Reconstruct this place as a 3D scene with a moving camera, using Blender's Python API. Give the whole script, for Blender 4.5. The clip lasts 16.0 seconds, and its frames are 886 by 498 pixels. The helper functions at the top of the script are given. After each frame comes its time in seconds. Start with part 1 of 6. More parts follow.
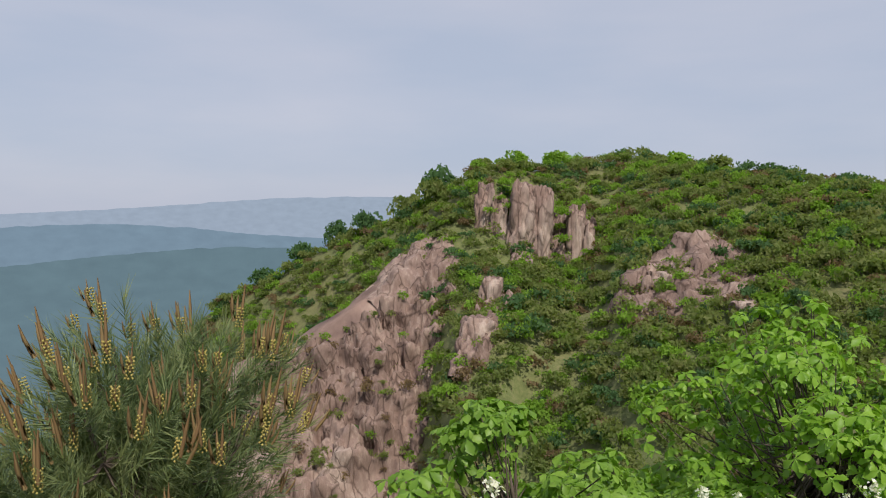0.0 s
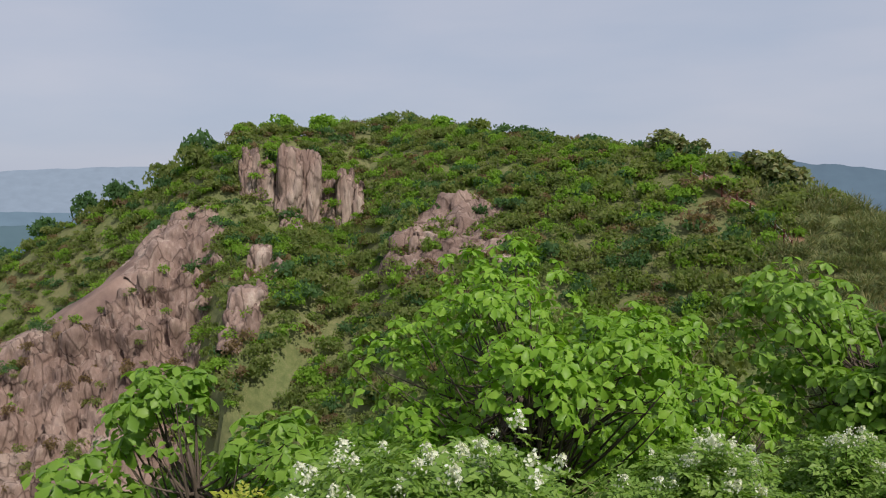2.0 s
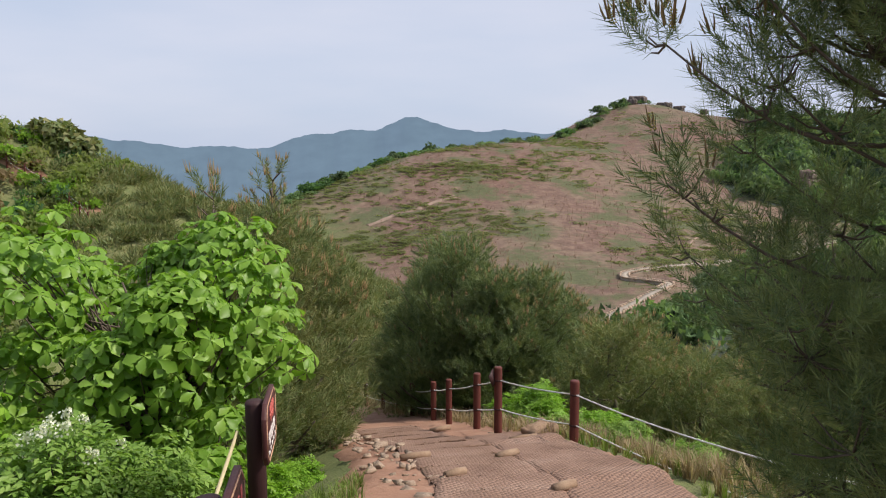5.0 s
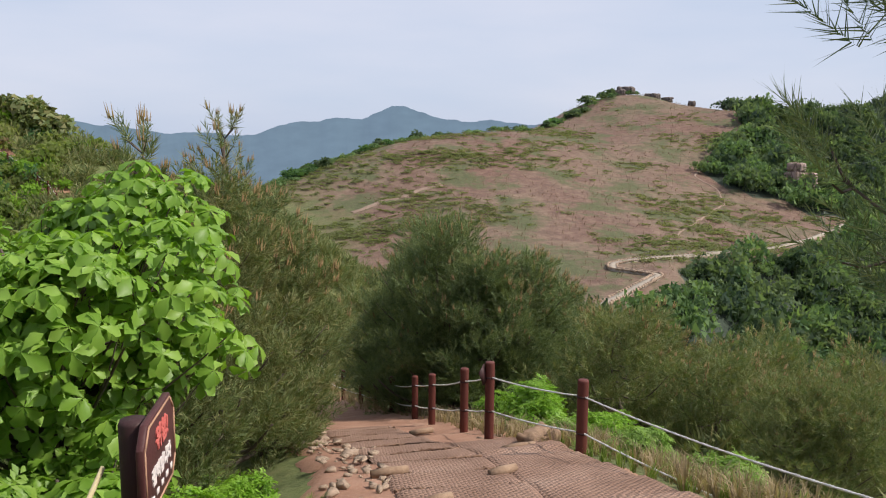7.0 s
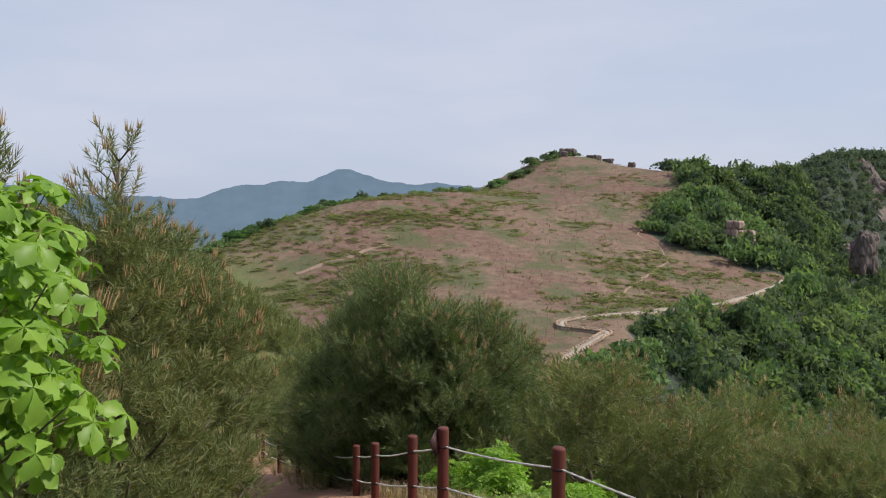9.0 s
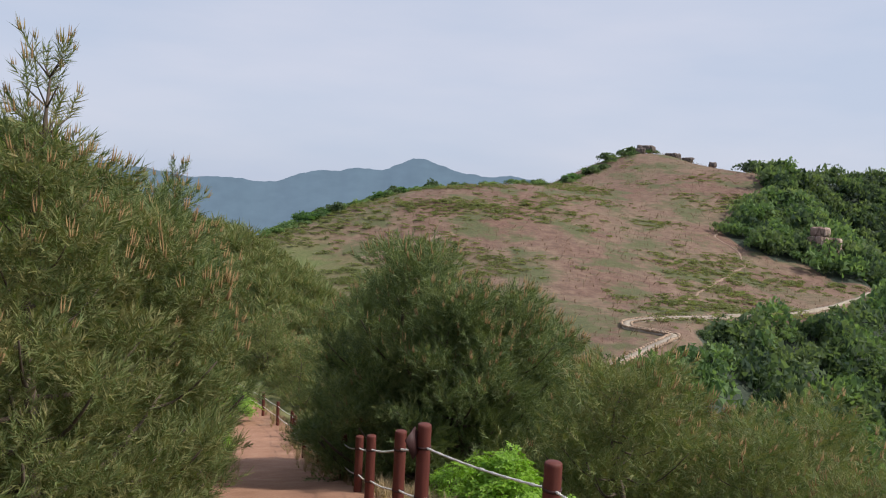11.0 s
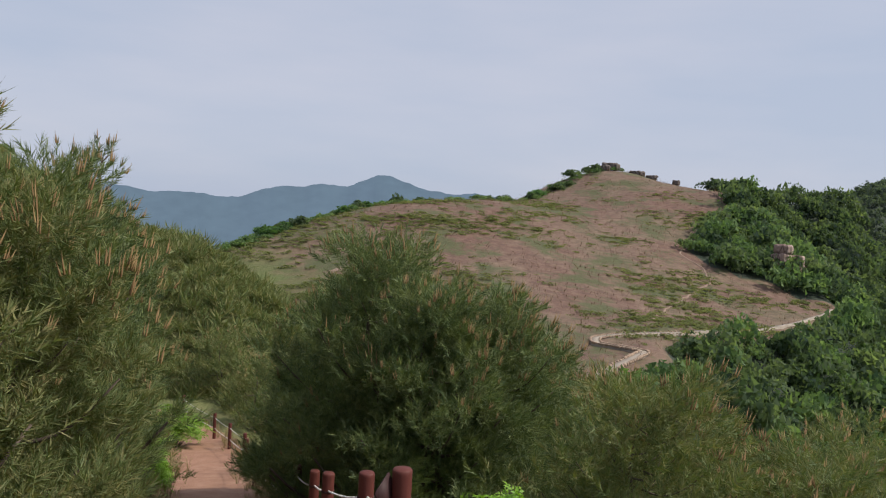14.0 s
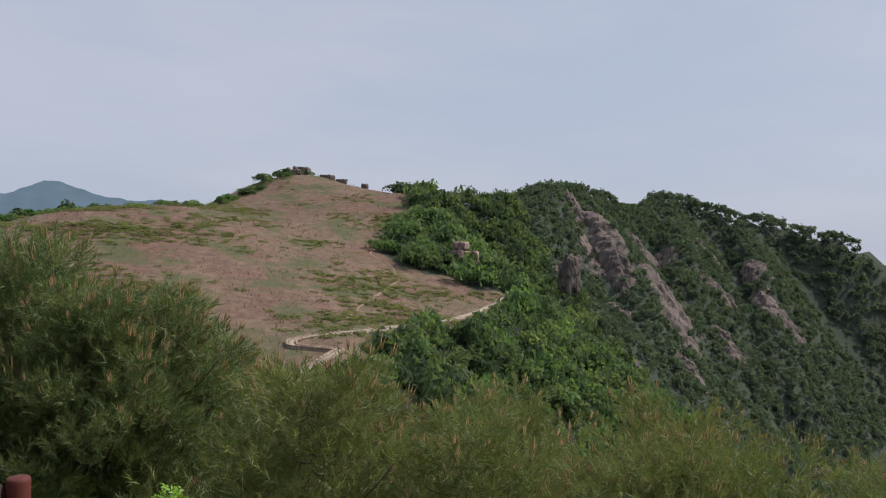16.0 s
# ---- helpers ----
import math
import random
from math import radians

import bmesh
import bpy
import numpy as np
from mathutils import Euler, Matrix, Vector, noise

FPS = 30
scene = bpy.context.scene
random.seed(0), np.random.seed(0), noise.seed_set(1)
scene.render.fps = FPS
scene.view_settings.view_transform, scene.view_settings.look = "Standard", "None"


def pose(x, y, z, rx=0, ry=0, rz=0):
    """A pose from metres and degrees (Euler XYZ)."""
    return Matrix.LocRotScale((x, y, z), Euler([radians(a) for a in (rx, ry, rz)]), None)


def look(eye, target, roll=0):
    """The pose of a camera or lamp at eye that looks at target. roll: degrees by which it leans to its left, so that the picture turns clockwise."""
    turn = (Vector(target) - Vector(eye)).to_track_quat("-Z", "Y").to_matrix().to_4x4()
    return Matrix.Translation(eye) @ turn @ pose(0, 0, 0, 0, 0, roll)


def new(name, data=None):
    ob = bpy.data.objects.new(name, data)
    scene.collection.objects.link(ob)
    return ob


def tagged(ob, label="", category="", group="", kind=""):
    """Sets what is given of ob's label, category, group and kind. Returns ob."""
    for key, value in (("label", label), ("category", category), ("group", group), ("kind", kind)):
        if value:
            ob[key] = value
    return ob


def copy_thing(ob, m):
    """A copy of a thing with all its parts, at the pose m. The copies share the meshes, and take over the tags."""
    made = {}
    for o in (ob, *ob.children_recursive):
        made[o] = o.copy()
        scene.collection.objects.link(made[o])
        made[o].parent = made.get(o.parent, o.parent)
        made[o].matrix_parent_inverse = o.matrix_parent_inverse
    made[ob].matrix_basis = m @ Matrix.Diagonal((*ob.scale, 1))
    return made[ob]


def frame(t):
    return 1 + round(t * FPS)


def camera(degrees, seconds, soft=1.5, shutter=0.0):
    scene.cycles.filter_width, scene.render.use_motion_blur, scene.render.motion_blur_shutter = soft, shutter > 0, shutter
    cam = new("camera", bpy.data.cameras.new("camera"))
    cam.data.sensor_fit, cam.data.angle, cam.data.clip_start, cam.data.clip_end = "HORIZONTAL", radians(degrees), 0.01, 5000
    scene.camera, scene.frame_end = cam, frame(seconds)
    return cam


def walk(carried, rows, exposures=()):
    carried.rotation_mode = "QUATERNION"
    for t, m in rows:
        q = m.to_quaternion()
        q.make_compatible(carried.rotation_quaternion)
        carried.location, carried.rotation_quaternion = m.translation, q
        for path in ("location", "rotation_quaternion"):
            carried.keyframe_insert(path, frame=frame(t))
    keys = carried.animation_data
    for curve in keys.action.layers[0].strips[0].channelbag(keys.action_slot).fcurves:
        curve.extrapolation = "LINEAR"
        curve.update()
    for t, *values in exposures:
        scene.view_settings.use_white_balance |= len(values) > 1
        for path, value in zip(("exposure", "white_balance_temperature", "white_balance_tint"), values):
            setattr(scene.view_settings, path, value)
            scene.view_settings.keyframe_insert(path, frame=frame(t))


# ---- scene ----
cam = camera(59.9, 16.0, 1.1)
PATH = [
    (0, (-0.157, -1.914, 2.018), (-1.855, -0.859, 1.938), 0.6),
    (0.5, (-0.116, -1.618, 1.877), (-1.93, -0.78, 1.778), 0.9),
    (1, (-0.237, -1.367, 1.852), (-2.086, -0.623, 1.683), 0.1),
    (1.5, (-0.298, -1.127, 1.822), (-2.09, -0.252, 1.672), 0.3),
    (2, (-0.17, -0.845, 1.77), (-1.494, 0.644, 1.602), -0.9),
    (2.5, (-0.101, -0.68, 1.734), (-0.727, 1.206, 1.509), -0.8),
    (3, (-0.065, -0.511, 1.668), (-0.312, 1.465, 1.479), -0.6),
    (3.5, (0.008, -0.055, 1.581), (0.006, 1.933, 1.366), -0.3),
    (4, (-0.001, 0.308, 1.52), (0.114, 2.295, 1.325), -0.2),
    (4.5, (0.037, 0.702, 1.37), (0.23, 2.683, 1.172), -0.3),
    (4.7, (0.032, 0.866, 1.345), (0.263, 2.84, 1.126), -0.5),
    (6.8, (0.24, 2.891, 0.87), (0.497, 4.851, 0.572), 0.1),
    (7, (0.282, 3.02, 0.83), (0.559, 4.981, 0.556), 0.5),
    (7.5, (0.276, 3.369, 0.673), (0.609, 5.324, 0.414), 1.2),
    (8, (0.376, 3.84, 0.543), (0.715, 5.802, 0.348), 1.0),
    (8.5, (0.444, 4.255, 0.455), (0.84, 6.21, 0.308), 0.2),
    (9, (0.569, 4.652, 0.376), (0.984, 6.605, 0.263), 0.2),
    (9.2, (0.699, 4.815, 0.363), (1.096, 6.773, 0.274), 0.4),
    (11.3, (1.783, 6.466, -0.093), (2.012, 8.448, -0.234), 2.9),
    (11.5, (1.835, 6.603, -0.089), (2.07, 8.584, -0.23), 2.8),
    (12, (1.976, 6.931, -0.115), (2.369, 8.889, -0.218), 2.8),
    (12.5, (1.956, 7.275, -0.253), (2.451, 9.208, -0.383), 1.5),
    (13, (1.902, 7.726, -0.386), (2.281, 9.685, -0.524), 1.9),
    (13.5, (1.808, 8.1, -0.475), (2.146, 10.068, -0.585), 2.8),
    (14, (1.817, 8.457, -0.565), (2.14, 10.429, -0.653), 3.3),
    (14.5, (1.793, 8.766, -0.642), (2.213, 10.721, -0.69), 3.7),
    (15, (1.922, 8.665, -0.726), (2.564, 10.559, -0.734), 3.6),
    (15.5, (2.044, 8.467, -0.739), (3.006, 10.22, -0.751), 1.7),
    (16, (2.177, 8.265, -0.725), (3.227, 9.967, -0.767), 1.7),
]
walk(cam, [(t, look(eye, target, roll)) for t, eye, target, roll in PATH],
     [(0, -0.2), (0.5, -0.29), (1.0, -0.17), (1.5, -0.14), (2.0, -0.28), (2.5, 0.02), (3.5, 0.16), (4.0, 0.24), (4.5, 0.14), (7.0, 0.18), (7.5, 0.04), (9.2, 0.03), (11.3, 0.06), (11.7, 0.06), (12.4, -0.14), (13, -0.1), (14, -0.12), (14.5, -0.2), (16, -0.2)])

# ---- world, sun ----
SUN_AZ, SUN_EL = radians(105), radians(48)          # the sun stands to the east, half way up, behind thin cloud
world = bpy.data.worlds.new("sky")
scene.world = world
world.use_nodes = True
wn, wl = world.node_tree.nodes, world.node_tree.links
wn.clear()
sky = wn.new("ShaderNodeTexSky")
sky.sky_type, sky.sun_disc = "NISHITA", False
sky.sun_elevation, sky.sun_rotation = SUN_EL, SUN_AZ
sky.air_density, sky.dust_density, sky.altitude = 1.0, 3.0, 600
veil_tex = wn.new("ShaderNodeTexNoise")
veil_tex.inputs["Scale"].default_value, veil_tex.inputs["Detail"].default_value = 2.2, 5
veil_map, veil_co = wn.new("ShaderNodeMapping"), wn.new("ShaderNodeTexCoord")
veil_map.inputs["Scale"].default_value = (1, 1, 4.5)
veil_ramp = wn.new("ShaderNodeValToRGB")
veil_ramp.color_ramp.elements[0].position, veil_ramp.color_ramp.elements[0].color = 0.36, (5.6, 6.3, 7.9, 1)
veil_ramp.color_ramp.elements[1].position, veil_ramp.color_ramp.elements[1].color = 0.68, (6.7, 7.0, 8.3, 1)
veil_mix, back, wout = wn.new("ShaderNodeMix"), wn.new("ShaderNodeBackground"), wn.new("ShaderNodeOutputWorld")
veil_mix.data_type = "RGBA"
veil_mix.inputs[0].default_value = 0.86            # thin high cloud over most of the sky
back.inputs["Strength"].default_value = 0.098
wl.new(veil_co.outputs["Generated"], veil_map.inputs["Vector"])
wl.new(veil_map.outputs[0], veil_tex.inputs["Vector"])
wl.new(veil_tex.outputs["Fac"], veil_ramp.inputs[0])
wl.new(sky.outputs[0], veil_mix.inputs[6])
wl.new(veil_ramp.outputs[0], veil_mix.inputs[7])
wl.new(veil_mix.outputs[2], back.inputs[0])
wl.new(back.outputs[0], wout.inputs[0])

sun = new("sun", bpy.data.lights.new("sun", "SUN"))
sun.data.energy, sun.data.angle, sun.data.color = 4.6, radians(2.0), (1.0, 0.93, 0.83)
sun_way = Vector((math.sin(SUN_AZ) * math.cos(SUN_EL), math.cos(SUN_AZ) * math.cos(SUN_EL), math.sin(SUN_EL)))
sun.matrix_world = look(sun_way * 300, (0, 0, 0))
scene.view_settings.exposure = 0.0

# ---- materials ----
def nodes_of(name):
    m = bpy.data.materials.new(name)
    m.use_nodes = True
    t = m.node_tree
    t.nodes.clear()
    return m, t.nodes, t.links


def noise_at(n, l, scale, detail=4, stretch=(1, 1, 1), rough=0.55, coords="Object"):
    """A noise texture in object or generated space; gives its factor socket."""
    co, mp, tx = n.new("ShaderNodeTexCoord"), n.new("ShaderNodeMapping"), n.new("ShaderNodeTexNoise")
    mp.inputs["Scale"].default_value = stretch
    tx.inputs["Scale"].default_value, tx.inputs["Detail"].default_value, tx.inputs["Roughness"].default_value = scale, detail, rough
    l.new(co.outputs[coords], mp.inputs[0])
    l.new(mp.outputs[0], tx.inputs["Vector"])
    return tx.outputs["Fac"]


def ramp(n, l, fac, stops):
    r = n.new("ShaderNodeValToRGB")
    el = r.color_ramp.elements
    while len(el) < len(stops):
        el.new(0.5)
    for e, (p, c) in zip(el, stops):
        e.position, e.color = p, (*c, 1)
    l.new(fac, r.inputs[0])
    return r.outputs[0]


def mix(n, l, fac, a, b, mode="MIX"):
    m = n.new("ShaderNodeMix")
    m.data_type, m.blend_type = "RGBA", mode
    for sock, v in ((m.inputs[0], fac), (m.inputs[6], a), (m.inputs[7], b)):
        if isinstance(v, (int, float)):
            sock.default_value = v
        elif isinstance(v, tuple):
            sock.default_value = (*v, 1)
        else:
            l.new(v, sock)
    return m.outputs[2]


def maths(n, l, op, a, b=0.0):
    m = n.new("ShaderNodeMath")
    m.operation = op
    for sock, v in ((m.inputs[0], a), (m.inputs[1], b)):
        if isinstance(v, (int, float)):
            sock.default_value = v
        else:
            l.new(v, sock)
    return m.outputs[0]


def solid(name, n, l, m, colour, rough=0.9, bump=None, depth=0.02, metal=0.0):
    b, o = n.new("ShaderNodeBsdfPrincipled"), n.new("ShaderNodeOutputMaterial")
    l.new(colour, b.inputs["Base Color"])
    b.inputs["Roughness"].default_value, b.inputs["Metallic"].default_value = rough, metal
    b.inputs["Specular IOR Level"].default_value = 0.25
    if bump is not None:
        bp = n.new("ShaderNodeBump")
        bp.inputs["Strength"].default_value, bp.inputs["Distance"].default_value = 0.8, depth
        l.new(bump, bp.inputs["Height"])
        l.new(bp.outputs[0], b.inputs["Normal"])
    l.new(b.outputs[0], o.inputs[0])
    return m


def earthy(name, stops, scale, fine, rough=0.92, depth=0.02, stretch=(1, 1, 1)):
    """Noise-mottled mineral or wood surface: broad stains, fine grain, relief."""
    m, n, l = nodes_of(name)
    broad = noise_at(n, l, scale, 5, stretch)
    grain = noise_at(n, l, fine, 6, stretch, 0.7)
    col = mix(n, l, 0.45, ramp(n, l, broad, stops), ramp(n, l, grain, stops))
    return solid(name, n, l, m, col, rough, grain, depth)


def leafy(name, stops, through_light=0.35, rough=0.55, gloss=0.3, whole=0.0, clump=0.35, scale=0.6):
    """Leaves: colour differs leaf by leaf (and plant by plant), light comes through."""
    m, n, l = nodes_of(name)
    geo, info = n.new("ShaderNodeNewGeometry"), n.new("ShaderNodeObjectInfo")
    fac = geo.outputs["Random Per Island"]
    if whole:
        fac = maths(n, l, "ADD", maths(n, l, "MULTIPLY", fac, 1 - whole), maths(n, l, "MULTIPLY", info.outputs["Random"], whole))
    big = noise_at(n, l, scale, 3)
    col = mix(n, l, clump, ramp(n, l, fac, stops), ramp(n, l, big, stops))
    b, tr, mx, o = n.new("ShaderNodeBsdfPrincipled"), n.new("ShaderNodeBsdfTranslucent"), n.new("ShaderNodeMixShader"), n.new("ShaderNodeOutputMaterial")
    l.new(col, b.inputs["Base Color"])
    b.inputs["Roughness"].default_value, b.inputs["Specular IOR Level"].default_value = rough, gloss
    l.new(mix(n, l, 1.0, col, (1.25, 1.35, 0.6), "MULTIPLY"), tr.inputs[0])
    mx.inputs[0].default_value = through_light
    l.new(b.outputs[0], mx.inputs[1])
    l.new(tr.outputs[0], mx.inputs[2])
    l.new(mx.outputs[0], o.inputs[0])
    return m


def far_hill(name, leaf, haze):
    """Distant hills, a plain backdrop: blue haze is painted on as emission."""
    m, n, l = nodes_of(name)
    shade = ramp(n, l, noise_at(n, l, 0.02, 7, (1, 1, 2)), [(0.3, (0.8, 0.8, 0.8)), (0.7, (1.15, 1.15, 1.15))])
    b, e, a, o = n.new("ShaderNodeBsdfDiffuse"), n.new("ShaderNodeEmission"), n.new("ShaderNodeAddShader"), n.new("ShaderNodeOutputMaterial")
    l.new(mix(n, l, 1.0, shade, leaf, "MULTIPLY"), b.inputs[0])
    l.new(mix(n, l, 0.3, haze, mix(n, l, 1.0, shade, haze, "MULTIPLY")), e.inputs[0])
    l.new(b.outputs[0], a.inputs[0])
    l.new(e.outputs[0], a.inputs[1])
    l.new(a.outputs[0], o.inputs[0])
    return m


M_EARTH = earthy("trail_earth", [(0.3, (0.22, 0.115, 0.075)), (0.55, (0.33, 0.185, 0.125)), (0.75, (0.44, 0.29, 0.21))], 1.2, 18, 0.95, 0.02)
M_WORN = earthy("worn_hill_path", [(0.3, (0.2, 0.14, 0.105)), (0.6, (0.28, 0.2, 0.155)), (0.8, (0.34, 0.26, 0.2))], 0.5, 5, 0.95, 0.05)
M_STONE = earthy("pale_stone", [(0.3, (0.26, 0.18, 0.13)), (0.6, (0.4, 0.3, 0.22)), (0.8, (0.5, 0.41, 0.33))], 2, 22, 0.9, 0.015)
def rock_material(name, stops, scale, crack):
    """Jointed rock: broad tints, streaks down the face, dark cracks between blocks."""
    m, n, l = nodes_of(name)
    broad, grain = noise_at(n, l, scale, 6, (1, 1, 0.35)), noise_at(n, l, scale * 9, 7, (1, 1, 0.3), 0.7)
    col = mix(n, l, 0.45, ramp(n, l, broad, stops), ramp(n, l, grain, stops))
    co, mp, vo = n.new("ShaderNodeTexCoord"), n.new("ShaderNodeMapping"), n.new("ShaderNodeTexVoronoi")
    mp.inputs["Scale"].default_value = (1, 1, 0.4)
    wob = n.new("ShaderNodeTexNoise")
    wob.inputs["Scale"].default_value = scale * 4
    vo.feature = "DISTANCE_TO_EDGE"
    vo.inputs["Scale"].default_value = crack
    l.new(co.outputs["Object"], mp.inputs[0])
    l.new(mp.outputs[0], wob.inputs["Vector"])
    l.new(mix(n, l, 0.35, mp.outputs[0], wob.outputs["Color"], "ADD"), vo.inputs["Vector"])
    seam = ramp(n, l, vo.outputs["Distance"], [(0.0, (0.3, 0.27, 0.26)), (0.06, (1, 1, 1))])
    col = mix(n, l, 0.8, col, mix(n, l, 1.0, col, seam, "MULTIPLY"))
    return solid(name, n, l, m, col, 0.95, grain, 0.35)


M_ROCK = rock_material("cliff_rock", [(0.3, (0.075, 0.055, 0.05)), (0.42, (0.185, 0.125, 0.105)), (0.54, (0.29, 0.205, 0.172)), (0.68, (0.5, 0.41, 0.35))], 0.16, 0.55)
M_FARROCK = rock_material("far_rock", [(0.3, (0.075, 0.065, 0.062)), (0.5, (0.145, 0.118, 0.108)), (0.75, (0.25, 0.2, 0.178))], 0.07, 0.22)
M_POST = earthy("red_brown_paint", [(0.3, (0.075, 0.022, 0.018)), (0.6, (0.12, 0.034, 0.026)), (0.8, (0.16, 0.055, 0.04))], 3, 30, 0.6, 0.004, (1, 1, 0.15))
M_POSTTOP = earthy("dark_post_paint", [(0.3, (0.03, 0.014, 0.015)), (0.6, (0.05, 0.022, 0.022)), (0.8, (0.075, 0.035, 0.033))], 3, 30, 0.6, 0.004, (1, 1, 0.15))
M_ROPE = earthy("white_rope", [(0.3, (0.5, 0.49, 0.46)), (0.7, (0.72, 0.71, 0.68))], 6, 60, 0.85, 0.003)
M_CONCRETE = earthy("pale_concrete", [(0.3, (0.22, 0.185, 0.15)), (0.7, (0.42, 0.365, 0.3))], 0.7, 9, 0.9, 0.01)
M_BARK = earthy("grey_bark", [(0.3, (0.06, 0.045, 0.035)), (0.6, (0.13, 0.1, 0.08)), (0.8, (0.24, 0.2, 0.17))], 4, 35, 0.9, 0.01, (1, 1, 0.3))
M_CONE = earthy("old_cone", [(0.3, (0.02, 0.014, 0.011)), (0.7, (0.06, 0.04, 0.03))], 20, 80, 0.9, 0.002)
M_LOG = earthy("cut_log", [(0.3, (0.17, 0.1, 0.065)), (0.7, (0.33, 0.23, 0.155))], 5, 30, 0.85, 0.006)
M_FRINGE = earthy("frayed_fibre", [(0.3, (0.13, 0.075, 0.05)), (0.7, (0.26, 0.16, 0.11))], 6, 50, 0.95, 0.006)
M_SIGN = earthy("dark_red_board", [(0.3, (0.05, 0.018, 0.018)), (0.7, (0.085, 0.03, 0.028))], 5, 40, 0.5, 0.002)
M_SIGNEDGE = earthy("orange_rim_paint", [(0.3, (0.3, 0.16, 0.1)), (0.7, (0.48, 0.3, 0.2))], 8, 40, 0.8, 0.003)
M_PAINT = earthy("white_lettering", [(0.3, (0.55, 0.48, 0.46)), (0.7, (0.75, 0.7, 0.68))], 9, 50, 0.7, 0.001)
M_REDPAINT = earthy("red_lettering", [(0.3, (0.5, 0.1, 0.09)), (0.7, (0.65, 0.19, 0.16))], 9, 50, 0.7, 0.001)
M_BLACK = earthy("black_board", [(0.3, (0.008, 0.008, 0.01)), (0.7, (0.02, 0.02, 0.022))], 2, 20, 0.6, 0.002)
M_BAMBOO = earthy("pale_pole", [(0.3, (0.4, 0.33, 0.18)), (0.7, (0.58, 0.5, 0.32))], 4, 30, 0.6, 0.003)
M_NEEDLE = leafy("pine_needles", [(0.28, (0.05, 0.084, 0.038)), (0.5, (0.132, 0.182, 0.076)), (0.72, (0.26, 0.29, 0.116))], 0.26, 0.5, 0.3, 0.0, 0.6, 3.2)
M_NEEDLE_RUST = leafy("rusty_pine_needles", [(0.25, (0.088, 0.122, 0.05)), (0.5, (0.165, 0.208, 0.08)), (0.75, (0.285, 0.235, 0.11))], 0.3, 0.55, 0.25, 0.2, 0.5, 2.2)
M_CANDLE = leafy("pine_candles", [(0.0, (0.17, 0.1, 0.05)), (0.6, (0.23, 0.15, 0.072)), (1.0, (0.29, 0.22, 0.1))], 0.15, 0.7, 0.15)
M_POLLEN = leafy("pollen_cones", [(0.0, (0.36, 0.3, 0.08)), (1.0, (0.5, 0.42, 0.15))], 0.15, 0.8, 0.1)
M_OAK = leafy("oak_leaves", [(0.0, (0.115, 0.22, 0.026)), (0.5, (0.185, 0.325, 0.042)), (1.0, (0.285, 0.43, 0.075))], 0.4, 0.45, 0.35)
M_OAK_YELLOW = leafy("young_oak_leaves", [(0.0, (0.13, 0.26, 0.023)), (0.5, (0.195, 0.355, 0.034)), (1.0, (0.285, 0.45, 0.057))], 0.4, 0.45, 0.35)
M_ASH = leafy("ash_leaflets", [(0.0, (0.120, 0.216, 0.036)), (0.5, (0.192, 0.312, 0.060)), (1.0, (0.288, 0.396, 0.096))], 0.38, 0.5, 0.3)
M_YELLOW = leafy("yellow_green_leaflets", [(0.0, (0.220, 0.264, 0.033)), (0.5, (0.319, 0.341, 0.044)), (1.0, (0.418, 0.418, 0.077))], 0.38, 0.5, 0.3)
M_FLOWER = leafy("white_blossom", [(0.0, (0.66, 0.66, 0.56)), (1.0, (0.82, 0.82, 0.76))], 0.3, 0.7, 0.1)
M_SCRUB = leafy("hillside_leaves", [(0.25, (0.12, 0.17, 0.055)), (0.45, (0.185, 0.238, 0.078)), (0.6, (0.235, 0.27, 0.1)), (0.8, (0.275, 0.255, 0.12))], 0.58, 0.8, 0.05, 0.0, 0.72, 0.35)
M_SCRUB_BRIGHT = leafy("fresh_hillside_leaves", [(0.0, (0.139, 0.246, 0.039)), (0.6, (0.216, 0.354, 0.054)), (1.0, (0.308, 0.447, 0.092))], 0.52, 0.8, 0.05, 0.0, 0.72, 0.35)
M_SCRUB_DARK = leafy("dark_hillside_leaves", [(0.0, (0.053, 0.110, 0.053)), (0.6, (0.094, 0.173, 0.072)), (1.0, (0.160, 0.253, 0.094))], 0.52, 0.8, 0.05, 0.0, 0.72, 0.35)
M_SCRUB_BROWN = leafy("brown_twigs", [(0.0, (0.143, 0.100, 0.064)), (0.6, (0.229, 0.165, 0.100)), (1.0, (0.315, 0.243, 0.143))], 0.52, 0.8, 0.05, 0.0, 0.72, 0.35)
M_WOOD_GREEN = leafy("forest_leaves", [(0.38, (0.045, 0.074, 0.054)), (0.5, (0.104, 0.148, 0.088)), (0.61, (0.175, 0.225, 0.125))], 0.52, 0.8, 0.05, 0.0, 0.72, 0.15)
M_WOOD_FRESH = leafy("fresh_forest_leaves", [(0.36, (0.062, 0.11, 0.062)), (0.5, (0.13, 0.205, 0.094)), (0.63, (0.21, 0.295, 0.135))], 0.45, 0.8, 0.05, 0.0, 0.6, 0.15)
# far ridge forest: distance haze is put into the leaf colour as blue-grey
M_WOOD_HAZY = leafy("hazy_forest_leaves", [(0.2, (0.066, 0.09, 0.088)), (0.5, (0.098, 0.128, 0.115)), (0.8, (0.135, 0.17, 0.135))], 0.52, 0.8, 0.05, 0.0, 0.72, 0.15)
M_HILLBUSH = leafy("hill_bush_leaves", [(0.2, (0.14, 0.165, 0.085)), (0.5, (0.19, 0.21, 0.105)), (0.8, (0.25, 0.245, 0.135))], 0.55, 0.8, 0.05, 0.0, 0.6, 0.3)
